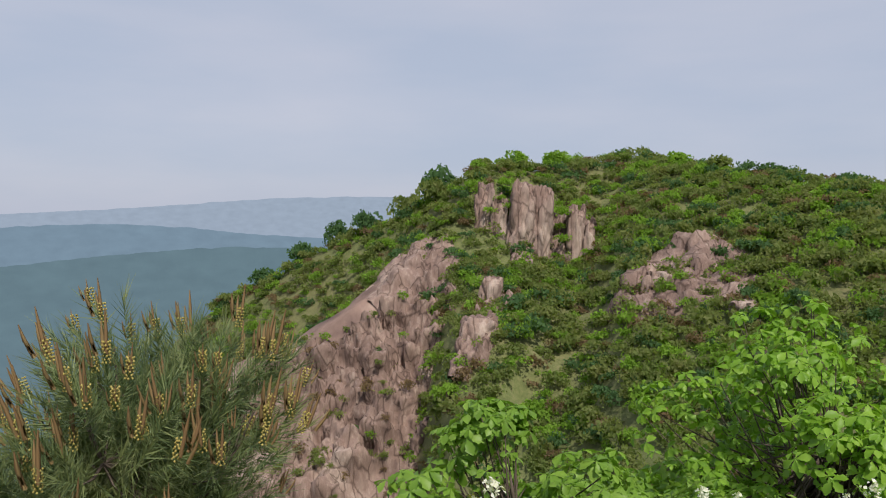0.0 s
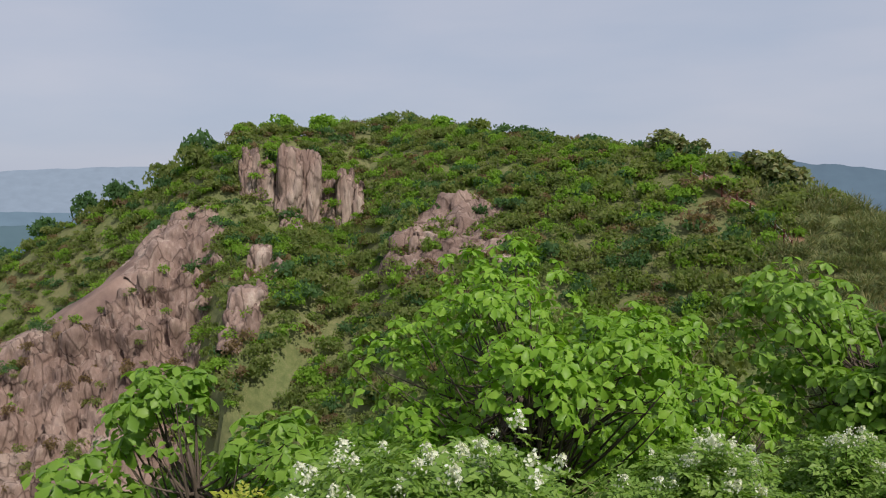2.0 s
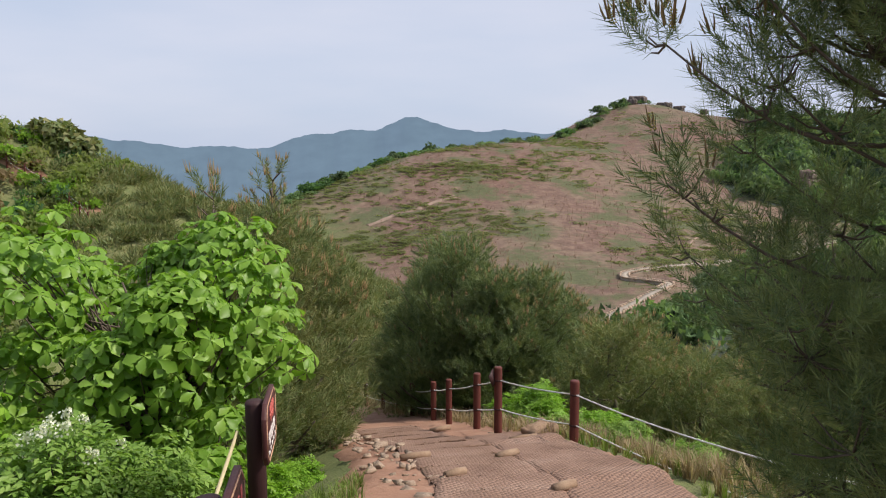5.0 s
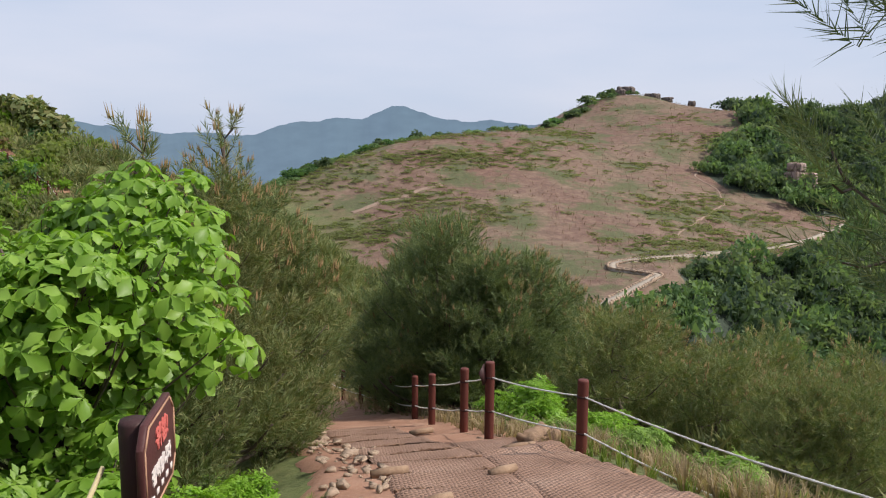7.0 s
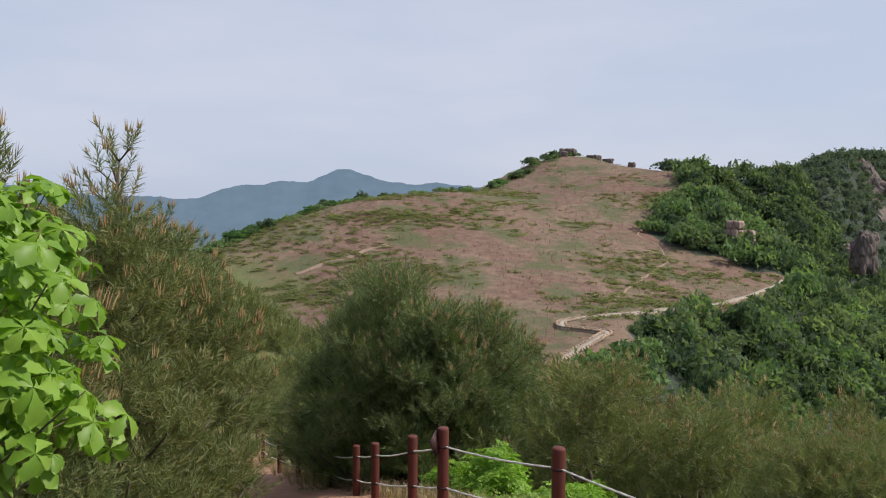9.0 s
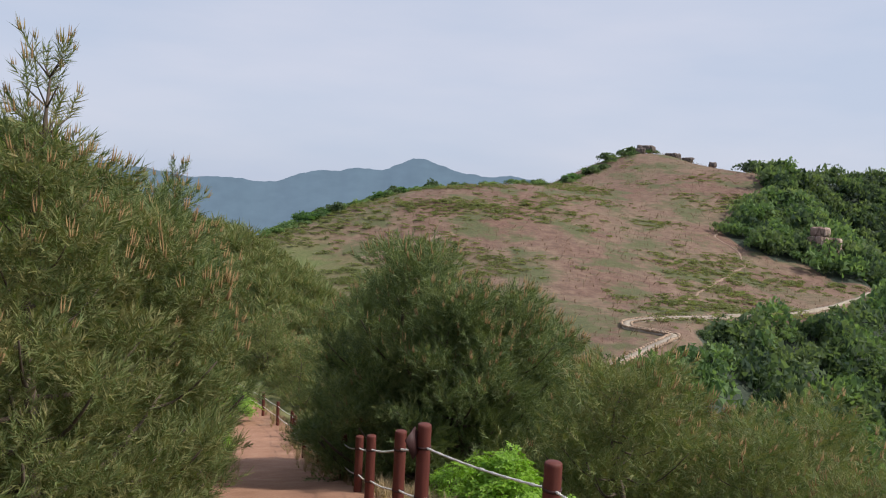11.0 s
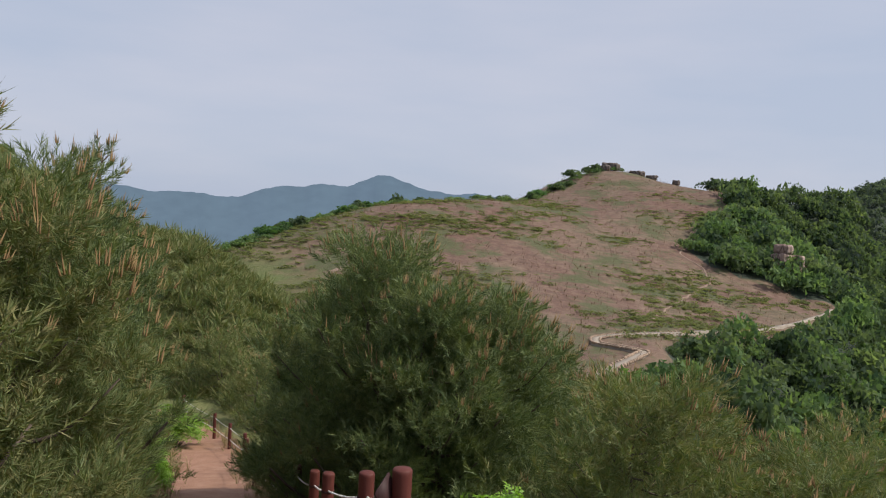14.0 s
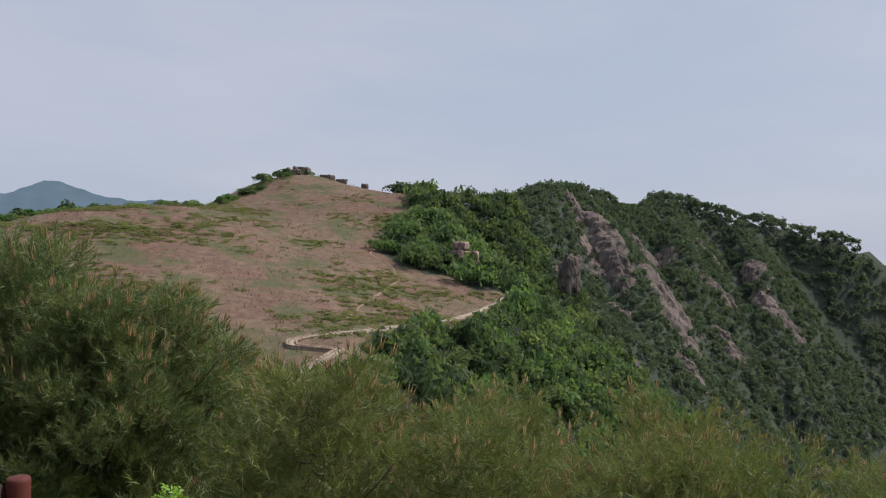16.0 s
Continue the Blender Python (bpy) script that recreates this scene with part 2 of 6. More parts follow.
M_STRAW = leafy("dry_grass", [(0.0, (0.2, 0.14, 0.085)), (0.6, (0.34, 0.26, 0.17)), (1.0, (0.45, 0.37, 0.25))], 0.3, 0.8, 0.1)
M_GREENGRASS = leafy("green_grass", [(0.0, (0.1, 0.16, 0.03)), (1.0, (0.2, 0.26, 0.07))], 0.3, 0.8, 0.1)
M_HILLGRASS = leafy("hill_grass", [(0.2, (0.12, 0.072, 0.056)), (0.5, (0.185, 0.12, 0.093)), (0.8, (0.255, 0.185, 0.133))], 0.2, 0.9, 0.05, 0.0, 0.6, 0.08)
# second colour of each is haze, given off as glow over nearly black leaves
M_FAR1 = far_hill("far_haze_hill", (0.012, 0.02, 0.018), (0.15, 0.212, 0.295))
M_FAR2 = far_hill("farther_haze_hill", (0.012, 0.018, 0.016), (0.2, 0.285, 0.385))
M_FAR15 = far_hill("valley_haze_hill", (0.014, 0.022, 0.018), (0.13, 0.2, 0.255))
M_FAR3 = far_hill("palest_haze_hill", (0.01, 0.01, 0.01), (0.36, 0.44, 0.56))


def ground_material():
    m, n, l = nodes_of("hill_ground")
    dry, rock = n.new("ShaderNodeAttribute"), n.new("ShaderNodeAttribute")
    dry.attribute_name, rock.attribute_name = "dry", "rock"
    wood = n.new("ShaderNodeAttribute")
    wood.attribute_name = "wood"
    fine = noise_at(n, l, 1.6, 8, rough=0.7)
    broad = noise_at(n, l, 0.045, 6, rough=0.6)
    scrub = mix(n, l, 0.5, ramp(n, l, fine, [(0.38, (0.08, 0.1, 0.034)), (0.52, (0.15, 0.165, 0.062)), (0.66, (0.22, 0.19, 0.1))]),
                ramp(n, l, broad, [(0.35, (0.1, 0.135, 0.045)), (0.7, (0.18, 0.165, 0.08))]))
    straw = mix(n, l, 0.5, ramp(n, l, noise_at(n, l, 0.55, 9, rough=0.8), [(0.34, (0.045, 0.03, 0.022)), (0.5, (0.15, 0.095, 0.072)), (0.66, (0.29, 0.21, 0.15))]),
                ramp(n, l, broad, [(0.34, (0.145, 0.076, 0.06)), (0.46, (0.157, 0.097, 0.075)), (0.54, (0.185, 0.13, 0.094)), (0.6, (0.11, 0.108, 0.058)), (0.7, (0.17, 0.106, 0.083))]))
    weeds = ramp(n, l, noise_at(n, l, 0.1, 8, rough=0.7), [(0.49, (0, 0, 0)), (0.58, (0.92, 0.92, 0.92))])
    straw = mix(n, l, weeds, straw, ramp(n, l, fine, [(0.3, (0.052, 0.068, 0.03)), (0.7, (0.115, 0.122, 0.056))]))
    stone = ramp(n, l, noise_at(n, l, 0.3, 7, (1, 1, 0.35)), [(0.3, (0.12, 0.08, 0.07)), (0.6, (0.28, 0.19, 0.155)), (0.8, (0.4, 0.3, 0.25))])
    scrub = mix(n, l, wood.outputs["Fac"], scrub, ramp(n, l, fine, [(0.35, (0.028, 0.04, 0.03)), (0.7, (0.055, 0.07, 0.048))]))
    edge = maths(n, l, "ADD", dry.outputs["Fac"], maths(n, l, "MULTIPLY", maths(n, l, "SUBTRACT", broad, 0.5), 0.5))
    col = mix(n, l, ramp(n, l, edge, [(0.42, (0, 0, 0)), (0.58, (1, 1, 1))]), scrub, straw)
    col = mix(n, l, rock.outputs["Fac"], col, stone)
    return solid("hill_ground", n, l, m, col, 0.95, fine, 0.15)


M_GROUND = ground_material()


def mat_material():
    """Woven palm-fibre matting held by a net of thicker cords."""
    m, n, l = nodes_of("palm_fibre_mat")
    co, mp = n.new("ShaderNodeTexCoord"), n.new("ShaderNodeMapping")
    mp.inputs["Rotation"].default_value = (0, 0, radians(45))
    l.new(co.outputs["Object"], mp.inputs[0])
    heights = []
    for turn in ("X", "Y"):
        w = n.new("ShaderNodeTexWave")
        w.wave_type, w.bands_direction = "BANDS", turn
        w.inputs["Scale"].default_value, w.inputs["Distortion"].default_value, w.inputs["Detail Scale"].default_value = 5.5, 1.6, 2.0
        l.new(mp.outputs[0], w.inputs["Vector"])
        heights.append(w.outputs["Fac"])
    net = maths(n, l, "MAXIMUM", heights[0], heights[1])
    stain = noise_at(n, l, 1.4, 6)
    base = ramp(n, l, stain, [(0.3, (0.22, 0.13, 0.09)), (0.55, (0.32, 0.2, 0.145)), (0.8, (0.42, 0.29, 0.22))])
    col = mix(n, l, maths(n, l, "MULTIPLY", net, 0.5), base, (0.15, 0.09, 0.068))
    return solid("palm_fibre_mat", n, l, m, col, 0.95, net, 0.02)


M_MAT = mat_material()

# ---- mesh helpers ----
def mesh_of(name, geo, material, smooth=False):
    v, f = geo
    me = bpy.data.meshes.new(name)
    k = f.shape[1]
    me.vertices.add(len(v))
    me.vertices.foreach_set("co", np.ascontiguousarray(v, dtype=np.float32).ravel())
    me.loops.add(f.size)
    me.loops.foreach_set("vertex_index", np.ascontiguousarray(f, dtype=np.int32).ravel())
    me.polygons.add(len(f))
    me.polygons.foreach_set("loop_start", np.arange(0, f.size, k, dtype=np.int32))
    if smooth:
        me.polygons.foreach_set("use_smooth", np.ones(len(f), dtype=bool))
    me.materials.append(material)
    me.update(calc_edges=True)
    return me


def thing(name, label, category, at=(0, 0, 0), group="", kind=""):
    ob = new(name)
    ob.location = at
    return tagged(ob, label, category, group, kind)


def piece(name, geo, material, parent=None, label="", smooth=False):
    ob = new(name, mesh_of(name, geo, material, smooth))
    ob.parent = parent
    return tagged(ob, label)


def join(parts):
    vs, fs, n = [], [], 0
    for v, f in parts:
        vs.append(v)
        fs.append(f + n)
        n += len(v)
    return np.concatenate(vs), np.concatenate(fs)


def frames_along(d, spin):
    """Rotation matrices whose z axis lies along each row of d, spun by spin."""
    z = d / np.linalg.norm(d, axis=1, keepdims=True)
    ref = np.where(np.abs(z[:, 2:3]) < 0.95, np.array([[0, 0, 1.0]]), np.array([[1.0, 0, 0]]))
    x = np.cross(ref, z)
    x /= np.linalg.norm(x, axis=1, keepdims=True)
    y = np.cross(z, x)
    c, s = np.cos(spin)[:, None], np.sin(spin)[:, None]
    return np.stack([x * c + y * s, y * c - x * s, z], axis=2)


def scatter(unit, rot, at, size):
    """Copies of a unit mesh, each turned, sized and moved."""
    uv, uf = unit
    size = np.asarray(size, dtype=float).reshape(len(at), -1)
    v = np.einsum("mij,mnj->mni", rot, uv[None] * size[:, None, :]) + at[:, None, :]
    f = uf[None] + (np.arange(len(at)) * len(uv))[:, None, None]
    return v.reshape(-1, 3), f.reshape(-1, uf.shape[1])


def tube(path, radii, sides=6, cap=True):
    path = np.asarray(path, dtype=float)
    radii = np.broadcast_to(np.asarray(radii, dtype=float), (len(path),))
    d = np.gradient(path, axis=0)
    rot = frames_along(d, np.zeros(len(path)))
    a = np.linspace(0, 2 * np.pi, sides, endpoint=False)
    ring = np.stack([np.cos(a), np.sin(a), 0 * a], axis=1)
    v = (np.einsum("mij,nj->mni", rot, ring) * radii[:, None, None] + path[:, None, :]).reshape(-1, 3)
    f = []
    for i in range(len(path) - 1):
        for j in range(sides):
            p, q = i * sides + j, i * sides + (j + 1) % sides
            f += [(p, q, q + sides), (p, q + sides, p + sides)]
    if cap:
        n = len(v)
        v = np.concatenate([v, path[:1], path[-1:]])
        e = (len(path) - 1) * sides
        for j in range(sides):
            f += [(n, (j + 1) % sides, j), (n + 1, e + j, e + (j + 1) % sides)]
    return v, np.array(f)


def rounded_box(sx, sy, sz, bevel=0.01, seg=2):
    bm = bmesh.new()
    bmesh.ops.create_cube(bm, size=1, matrix=Matrix.Diagonal((sx, sy, sz, 1)))
    bmesh.ops.bevel(bm, geom=bm.edges[:], offset=bevel, segments=seg, affect="EDGES")
    bmesh.ops.triangulate(bm, faces=bm.faces[:])
    bm.verts.index_update()
    geo = np.array([v.co[:] for v in bm.verts]), np.array([[v.index for v in f.verts] for f in bm.faces])
    bm.free()
    return geo


def moved(geo, m):
    m = np.array(m)
    return geo[0] @ m[:3, :3].T + m[:3, 3], geo[1]


def cells(p, seed, freq):
    """Blocky cell noise and smooth noise for rock faces, one value a point."""
    out = np.empty(len(p))
    for i, q in enumerate(p):
        w = Vector((q[0] * freq[0] + seed, q[1] * freq[1], q[2] * freq[2] + seed * 1.7))
        d, pts = noise.voronoi(w)
        out[i] = noise.cell(Vector(pts[0]) * 3.1) * 0.8 - 0.9 * max(0.0, 0.14 - (d[1] - d[0])) * 4 + noise.fractal(w * 2.3, 1.0, 2.0, 4) * 0.35
    return out


def waves(x, y, seed, scale):
    """Cheap broad undulation from a few turned sine waves; no lookup, works on arrays."""
    r = np.random.default_rng(seed)
    z = 0 * x
    for k in range(7):
        a, ph, f = r.uniform(0, 6.28), r.uniform(0, 6.28), (0.6 + 0.5 * k) / scale
        z = z + np.sin((x * np.cos(a) + y * np.sin(a)) * f * 6.28 + ph) / (1 + 0.8 * k)
    return z / 2


# ---- the land ----
TRAIL = [(0.0, -9, 1.6), (0.0, -1.0, 0.25), (0.05, 0.9, -0.17), (0.3, 3.0, -0.72), (0.6, 4.65, -1.15), (1.5, 6.5, -1.62), (1.8, 8.6, -2.16),
         (1.7, 12, -3.1), (1.2, 15, -4.0), (0.7, 19, -5.2), (0.1, 24, -6.75), (-0.6, 28, -7.9), (-1.5, 36, -9.9), (-3, 42, -10.7), (-6, 47, -10.8)]
CLIFF_HILL = [(-1, 59, -8.5), (-7, 63, -4.6), (-11, 65, -3.4), (-16, 66, -1.6), (-21, 68, 0.0), (-33, 73, 3.2), (-48, 78, 5.6), (-62, 80, 7.8), (-84, 84, 11.6), (-88, 70, 9.2), (-89, 60, 8.0),
              (-100, 56, 2.0), (-116, 48, -4), (-136, 36, -15), (-170, 20, -40)]
CLIFF_SPUR = [(-88, 60, 7.5), (-85, 49, 0), (-84, 39, -6), (-87, 27, -14.5), (-88, 12, -28)]
GRASS_HILL = [(-60, 120, -26), (-32, 138, -15), (-12, 152, -8), (1, 167, -3.2), (14, 182, 0.2), (40, 199, 3.6), (67, 222, 7.5), (80, 232, 14.0), (93, 238, 16.4), (104, 232, 13.5), (110, 205, 9)]
FOREST_RIDGE = [(105, 200, 9), (138, 207, 9), (152, 208, 8), (190, 238, 15.5), (214, 252, 18.5), (250, 265, 13.5), (276, 274, 13.0), (311, 293, 22.5), (341, 274, 14),
                (362, 246, 5), (372, 234, 2), (440, 190, -25)]
ROAD_EDGE = [(10, 40), (21, 66), (28, 75.5), (37.5, 83), (38.5, 87), (40, 91.5), (46, 95), (66, 106), (88, 124), (100, 158), (106, 194), (126, 238), (150, 270)]
WOOD_LOBE = [(92, 121), (86, 137), (76.5, 146), (76, 156), (86, 170), (100, 181), (108, 196), (112, 215), (160, 260), (170, 140)]
HILL_SPOTS = [(-60, 120, -26), (-32, 138, -15), (-12, 152, -8), (1, 167, -3.2), (14, 182, 0.2), (40, 199, 3.6), (67, 222, 7.5), (80, 233, 14.0), (92, 238, 16.4), (104, 230, 13.2), (110, 205, 9),
              (32, 87, -13.6), (60, 104, -13.6), (87, 125, -12.6), (97, 154, -6.5), (98, 182, 3.6), (20, 110, -12), (2, 132, -10.5), (-15, 122, -15.5), (50, 140, -7.2), (72, 165, -2.2), (60, 185, 1.8), (82, 205, 7.6),
              (95, 262, 8), (40, 235, -4), (0, 200, -12), (-20, 180, -16)]
hs = np.array(HILL_SPOTS)


def plate(r):
    return np.where(r > 0, r * r * np.log(np.maximum(r, 1e-6)), 0.0)


hill_k = plate(np.hypot(hs[:, None, 0] - hs[None, :, 0], hs[:, None, 1] - hs[None, :, 1]) / 50) + 0.01 * np.eye(len(hs))
hill_p = np.stack([np.ones(len(hs)), hs[:, 0] / 50, hs[:, 1] / 50], axis=1)
hill_w = np.linalg.solve(np.block([[hill_k, hill_p], [hill_p.T, np.zeros((3, 3))]]), np.concatenate([hs[:, 2], np.zeros(3)]))


def round_hill(x, y):
    """A smooth sheet bent through the heights of the dry hill."""
    z = hill_w[-3] + hill_w[-2] * x / 50 + hill_w[-1] * y / 50
    for (hx, hy, _), w in zip(HILL_SPOTS, hill_w):
        z = z + w * plate(np.hypot(x - hx, y - hy) / 50)
    return z


RIB_A = [(214, 252, 18), (203, 218, 0), (190, 186, -25), (168, 150, -52)]
RIB_B = [(311, 293, 22), (262, 236, -6), (226, 196, -36), (190, 150, -68)]
RIB_D = [(250, 265, 12), (226, 232, -12), (206, 204, -40)]
RIB_E = [(345, 272, 12), (302, 226, -16), (264, 190, -48)]
RIB_F = [(192, 240, 14), (178, 212, -6), (160, 186, -28)]
RIB_C = [(140, 206, 8), (128, 178, -8), (118, 150, -24), (108, 125, -42)]


def crest(x, y, line):
    """Height on the nearest crest line, distance from it, and side (+ to the right of its direction)."""
    best_d, best_z, best_s = np.full(x.shape, 1e9), np.zeros(x.shape), np.zeros(x.shape)
    for (ax, ay, az), (bx, by, bz) in zip([(*p, 0)[:3] for p in line[:-1]], [(*p, 0)[:3] for p in line[1:]]):
        ux, uy = bx - ax, by - ay
        k = np.clip(((x - ax) * ux + (y - ay) * uy) / (ux * ux + uy * uy), 0, 1)
        d = np.hypot(x - ax - k * ux, y - ay - k * uy)
        side = np.sign((x - ax) * uy - (y - ay) * ux)
        near = d < best_d
        best_d, best_z, best_s = np.where(near, d, best_d), np.where(near, az + k * (bz - az), best_z), np.where(near, side, best_s)
    return best_z, best_d, best_s


def land_parts(x, y):
    """Height of each hill at x, y."""
    z, d, s = crest(x, y, TRAIL)
    e = np.maximum(d - 1.7, 0)
    right = 0.3 * e + 0.75 * np.maximum(e - 15, 0)
    left = 0.42 * e + 0.25 * np.maximum(e - 8, 0)
    spur = z - np.where(s > 0, right, left) + 0.10 * waves(x, y, 3, 5.0) * np.clip(e, 0, 2)
    z, d, s = crest(x, y, CLIFF_HILL)
    e = np.maximum(d - 2, 0)
    way = np.degrees(np.arctan2(x, y + 1))
    face = np.clip((-58 - way) / 4, 0, 1)                       # bare western face
    shelf = np.clip((-45 - way) / 3, 0, 1) * (1 - face)         # pillars above a gentler slope
    fall = face * 1.25 * e + shelf * (0.95 * np.minimum(e, 12) + 0.32 * np.maximum(e - 12, 0)) + (1 - face - shelf) * 0.46 * e
    cliff_hill = z - fall - 0.3 * np.maximum(d - 34, 0) + 0.9 * waves(x, y, 5, 30)
    z, d, s = crest(x, y, CLIFF_SPUR)
    cliff_spur = z - 1.5 - 1.3 * np.maximum(d - 3, 0)
    z, d, s = crest(x, y, GRASS_HILL)
    behind = np.maximum(d - 25, 0) * (s < 0)
    z, d, s = crest(x, y, ROAD_EDGE)
    over = np.where(s > 0, np.maximum(d - 0.8, 0), 0)
    grass = round_hill(x, y) + 0.5 * waves(x, y, 8, 45) - 0.72 * over - 0.3 * behind
    grass = np.where((y > 320) | (x < -120) | (y < 45), -999.0, grass) - 0.6 * np.maximum(70 - y, 0)
    ridge = np.full(x.shape, -999.0)
    for line, slope in ((FOREST_RIDGE, 1.35), (RIB_A, 1.0), (RIB_B, 0.95), (RIB_C, 0.75), (RIB_D, 1.1), (RIB_E, 1.05), (RIB_F, 0.9)):
        z, d, s = crest(x, y, line)
        ridge = np.maximum(ridge, z - slope * np.maximum(d - 3, 0))
    ridge = ridge + 2.5 * waves(x, y, 12, 60)
    return spur, cliff_hill, cliff_spur, grass, ridge


def height(x, y):
    x, y = np.asarray(x, dtype=float), np.asarray(y, dtype=float)
    parts = land_parts(x, y)
    floor_z = -95.0 + 6 * waves(x, y, 20, 300) - 380 * np.clip((-130 - x) / 300, 0, 1) - 330 * np.clip((y - 330) / 500, 0, 1)
    k = 1.4
    top = np.maximum.reduce([*parts, floor_z])
    total = sum(np.exp(np.clip((p - top) / k, -40, 0)) for p in (*parts, floor_z))
    z = top + k * np.log(total)
    near = np.clip(1 - crest(x, y, TRAIL)[1] / 6, 0, 1)
    return parts[0] * near + z * (1 - near)


def ground_z(x, y):
    return float(height(np.array([x]), np.array([y]))[0])


def in_lobe(x, y):
    """Whether a place lies in the tongue of wood that runs up the side of the dry hill."""
    inside = np.zeros(np.shape(x), dtype=bool)
    for (ax, ay), (bx, by) in zip(WOOD_LOBE, WOOD_LOBE[1:] + WOOD_LOBE[:1]):
        cross = ((ay > y) != (by > y)) & (x < (bx - ax) * (y - ay) / (by - ay + 1e-9) + ax)
        inside = inside ^ cross
    return inside


def dry_mask(x, y):
    parts = land_parts(x, y)
    d, s = crest(x, y, ROAD_EDGE)[1:]
    on = (parts[3] >= np.maximum.reduce([parts[0], parts[1], parts[2]]) - 1) & (parts[3] > -17) & (y < 300)
    west = np.clip((x + 8) / 58, 0, 1)
    return np.where(on & ~in_lobe(x + 2.5 * waves(x, y, 44, 14), y), np.clip(1 - d * (s > 0) / 3, 0, 1) * (0.5 + 0.5 * west), 0.0)


def on_slope(az, el, eye=(0.3, -1.0, 1.75)):
    """Where a sight line from the top of the trail first meets the land."""
    d = np.arange(25, 380, 0.5)
    x, y = eye[0] + d * math.sin(radians(az)), eye[1] + d * math.cos(radians(az))
    z = height(x, y)
    k = int(np.argmax(z > eye[2] + d * math.tan(radians(el))))
    return x[k], y[k], z[k]


CRAGS = []          # bare rock on the far ridge: place, breadth, length down the slope, turn
for az, el, w, length in ((42.4, 1.4, 13, 34), (43.3, -0.4, 17, 46), (44.2, -2.4, 13, 36), (41.2, 2.2, 8, 22), (47.2, -2.2, 15, 40), (47.9, -4.2, 18, 50), (48.8, -6.4, 12, 36), (46.0, -0.8, 9, 24), (40.1, -3.0, 7, 16), (50.8, -1.2, 11, 44), (51.6, -3.8, 10, 40),
                          (53.8, -1.8, 11, 40), (54.8, -4.4, 11, 40), (56.2, -6.0, 12, 36), (45.2, -8.6, 8, 26), (49.6, -9.2, 8, 28), (52.4, -7.4, 9, 30), (57.4, -1.4, 9, 34), (44.6, -5.4, 7, 20)):
    cx, cy, cz = on_slope(az, el, (2.0, 8.5, -0.7))
    slope = np.array([float(height(cx + 4, cy) - height(cx - 4, cy)), float(height(cx, cy + 4) - height(cx, cy - 4))])
    CRAGS.append((cx, cy, cz, w * 1.15, length * 0.42, math.atan2(slope[1], slope[0]) - math.pi / 2))


N_GRID = 350
u = np.linspace(-1, 1, N_GRID)
grid_1d = 16.0 * np.sinh(6.35 * u)
gx, gy = np.meshgrid(grid_1d + 1.0, grid_1d + 9.0)
gz = height(gx.ravel(), gy.ravel())
i = np.arange((N_GRID - 1) * N_GRID).reshape(N_GRID - 1, N_GRID)[:, :-1].ravel()
land_geo = (np.stack([gx.ravel(), gy.ravel(), gz], axis=1), np.stack([i, i + 1, i + N_GRID + 1, i + N_GRID], axis=1))
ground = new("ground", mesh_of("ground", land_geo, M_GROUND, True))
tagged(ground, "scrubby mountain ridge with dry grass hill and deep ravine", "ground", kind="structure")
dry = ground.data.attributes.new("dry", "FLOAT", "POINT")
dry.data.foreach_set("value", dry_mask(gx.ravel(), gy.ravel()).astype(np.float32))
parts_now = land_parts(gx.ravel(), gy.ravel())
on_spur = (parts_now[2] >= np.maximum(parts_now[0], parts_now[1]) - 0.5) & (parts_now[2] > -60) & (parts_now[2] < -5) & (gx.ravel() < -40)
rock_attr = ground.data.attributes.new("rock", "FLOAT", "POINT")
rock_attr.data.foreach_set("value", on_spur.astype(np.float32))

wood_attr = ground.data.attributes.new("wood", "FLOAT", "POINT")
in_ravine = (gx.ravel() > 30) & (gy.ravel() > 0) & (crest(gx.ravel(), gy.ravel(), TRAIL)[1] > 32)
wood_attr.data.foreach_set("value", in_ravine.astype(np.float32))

# far hills: long crests with a broken skyline
def far_range(name, label, eye, rows, distance, material, rough, depth=800, drop=620):
    """A mountain chain; rows: azimuth, elevation in degrees along its crest."""
    az = np.radians(np.arange(rows[0][0], rows[-1][0], 0.16))
    el = np.radians(np.interp(np.degrees(az), [r[0] for r in rows], [r[1] for r in rows]))
    jag = np.array([noise.fractal(Vector((a * 38, 0.3 * distance, 0)), 0.9, 2.0, 5) for a in az]) * rough
    vs, nrow = [], 14
    for r in range(nrow):
        k = r / (nrow - 1)
        d = distance - depth * k
        fold = np.array([noise.fractal(Vector((a * 30, k * 2.2, distance)), 0.8, 2.0, 4) for a in az]) * 22 * math.sin(k * 3.1)
        z = eye[2] + distance * np.tan(el) + jag - drop * k ** 0.9 + fold * 0.8
        vs.append(np.stack([eye[0] + (d + fold) * np.sin(az), eye[1] + (d + fold) * np.cos(az), z], axis=1))
    n = len(az)
    i = np.concatenate([np.arange(n - 1) + r * n for r in range(nrow - 1)])
    ob = new(name, mesh_of(name, (np.concatenate(vs), np.stack([i, i + n, i + n + 1, i + 1], axis=1)), material, True))
    return tagged(ob, label, "mountain", kind="structure")


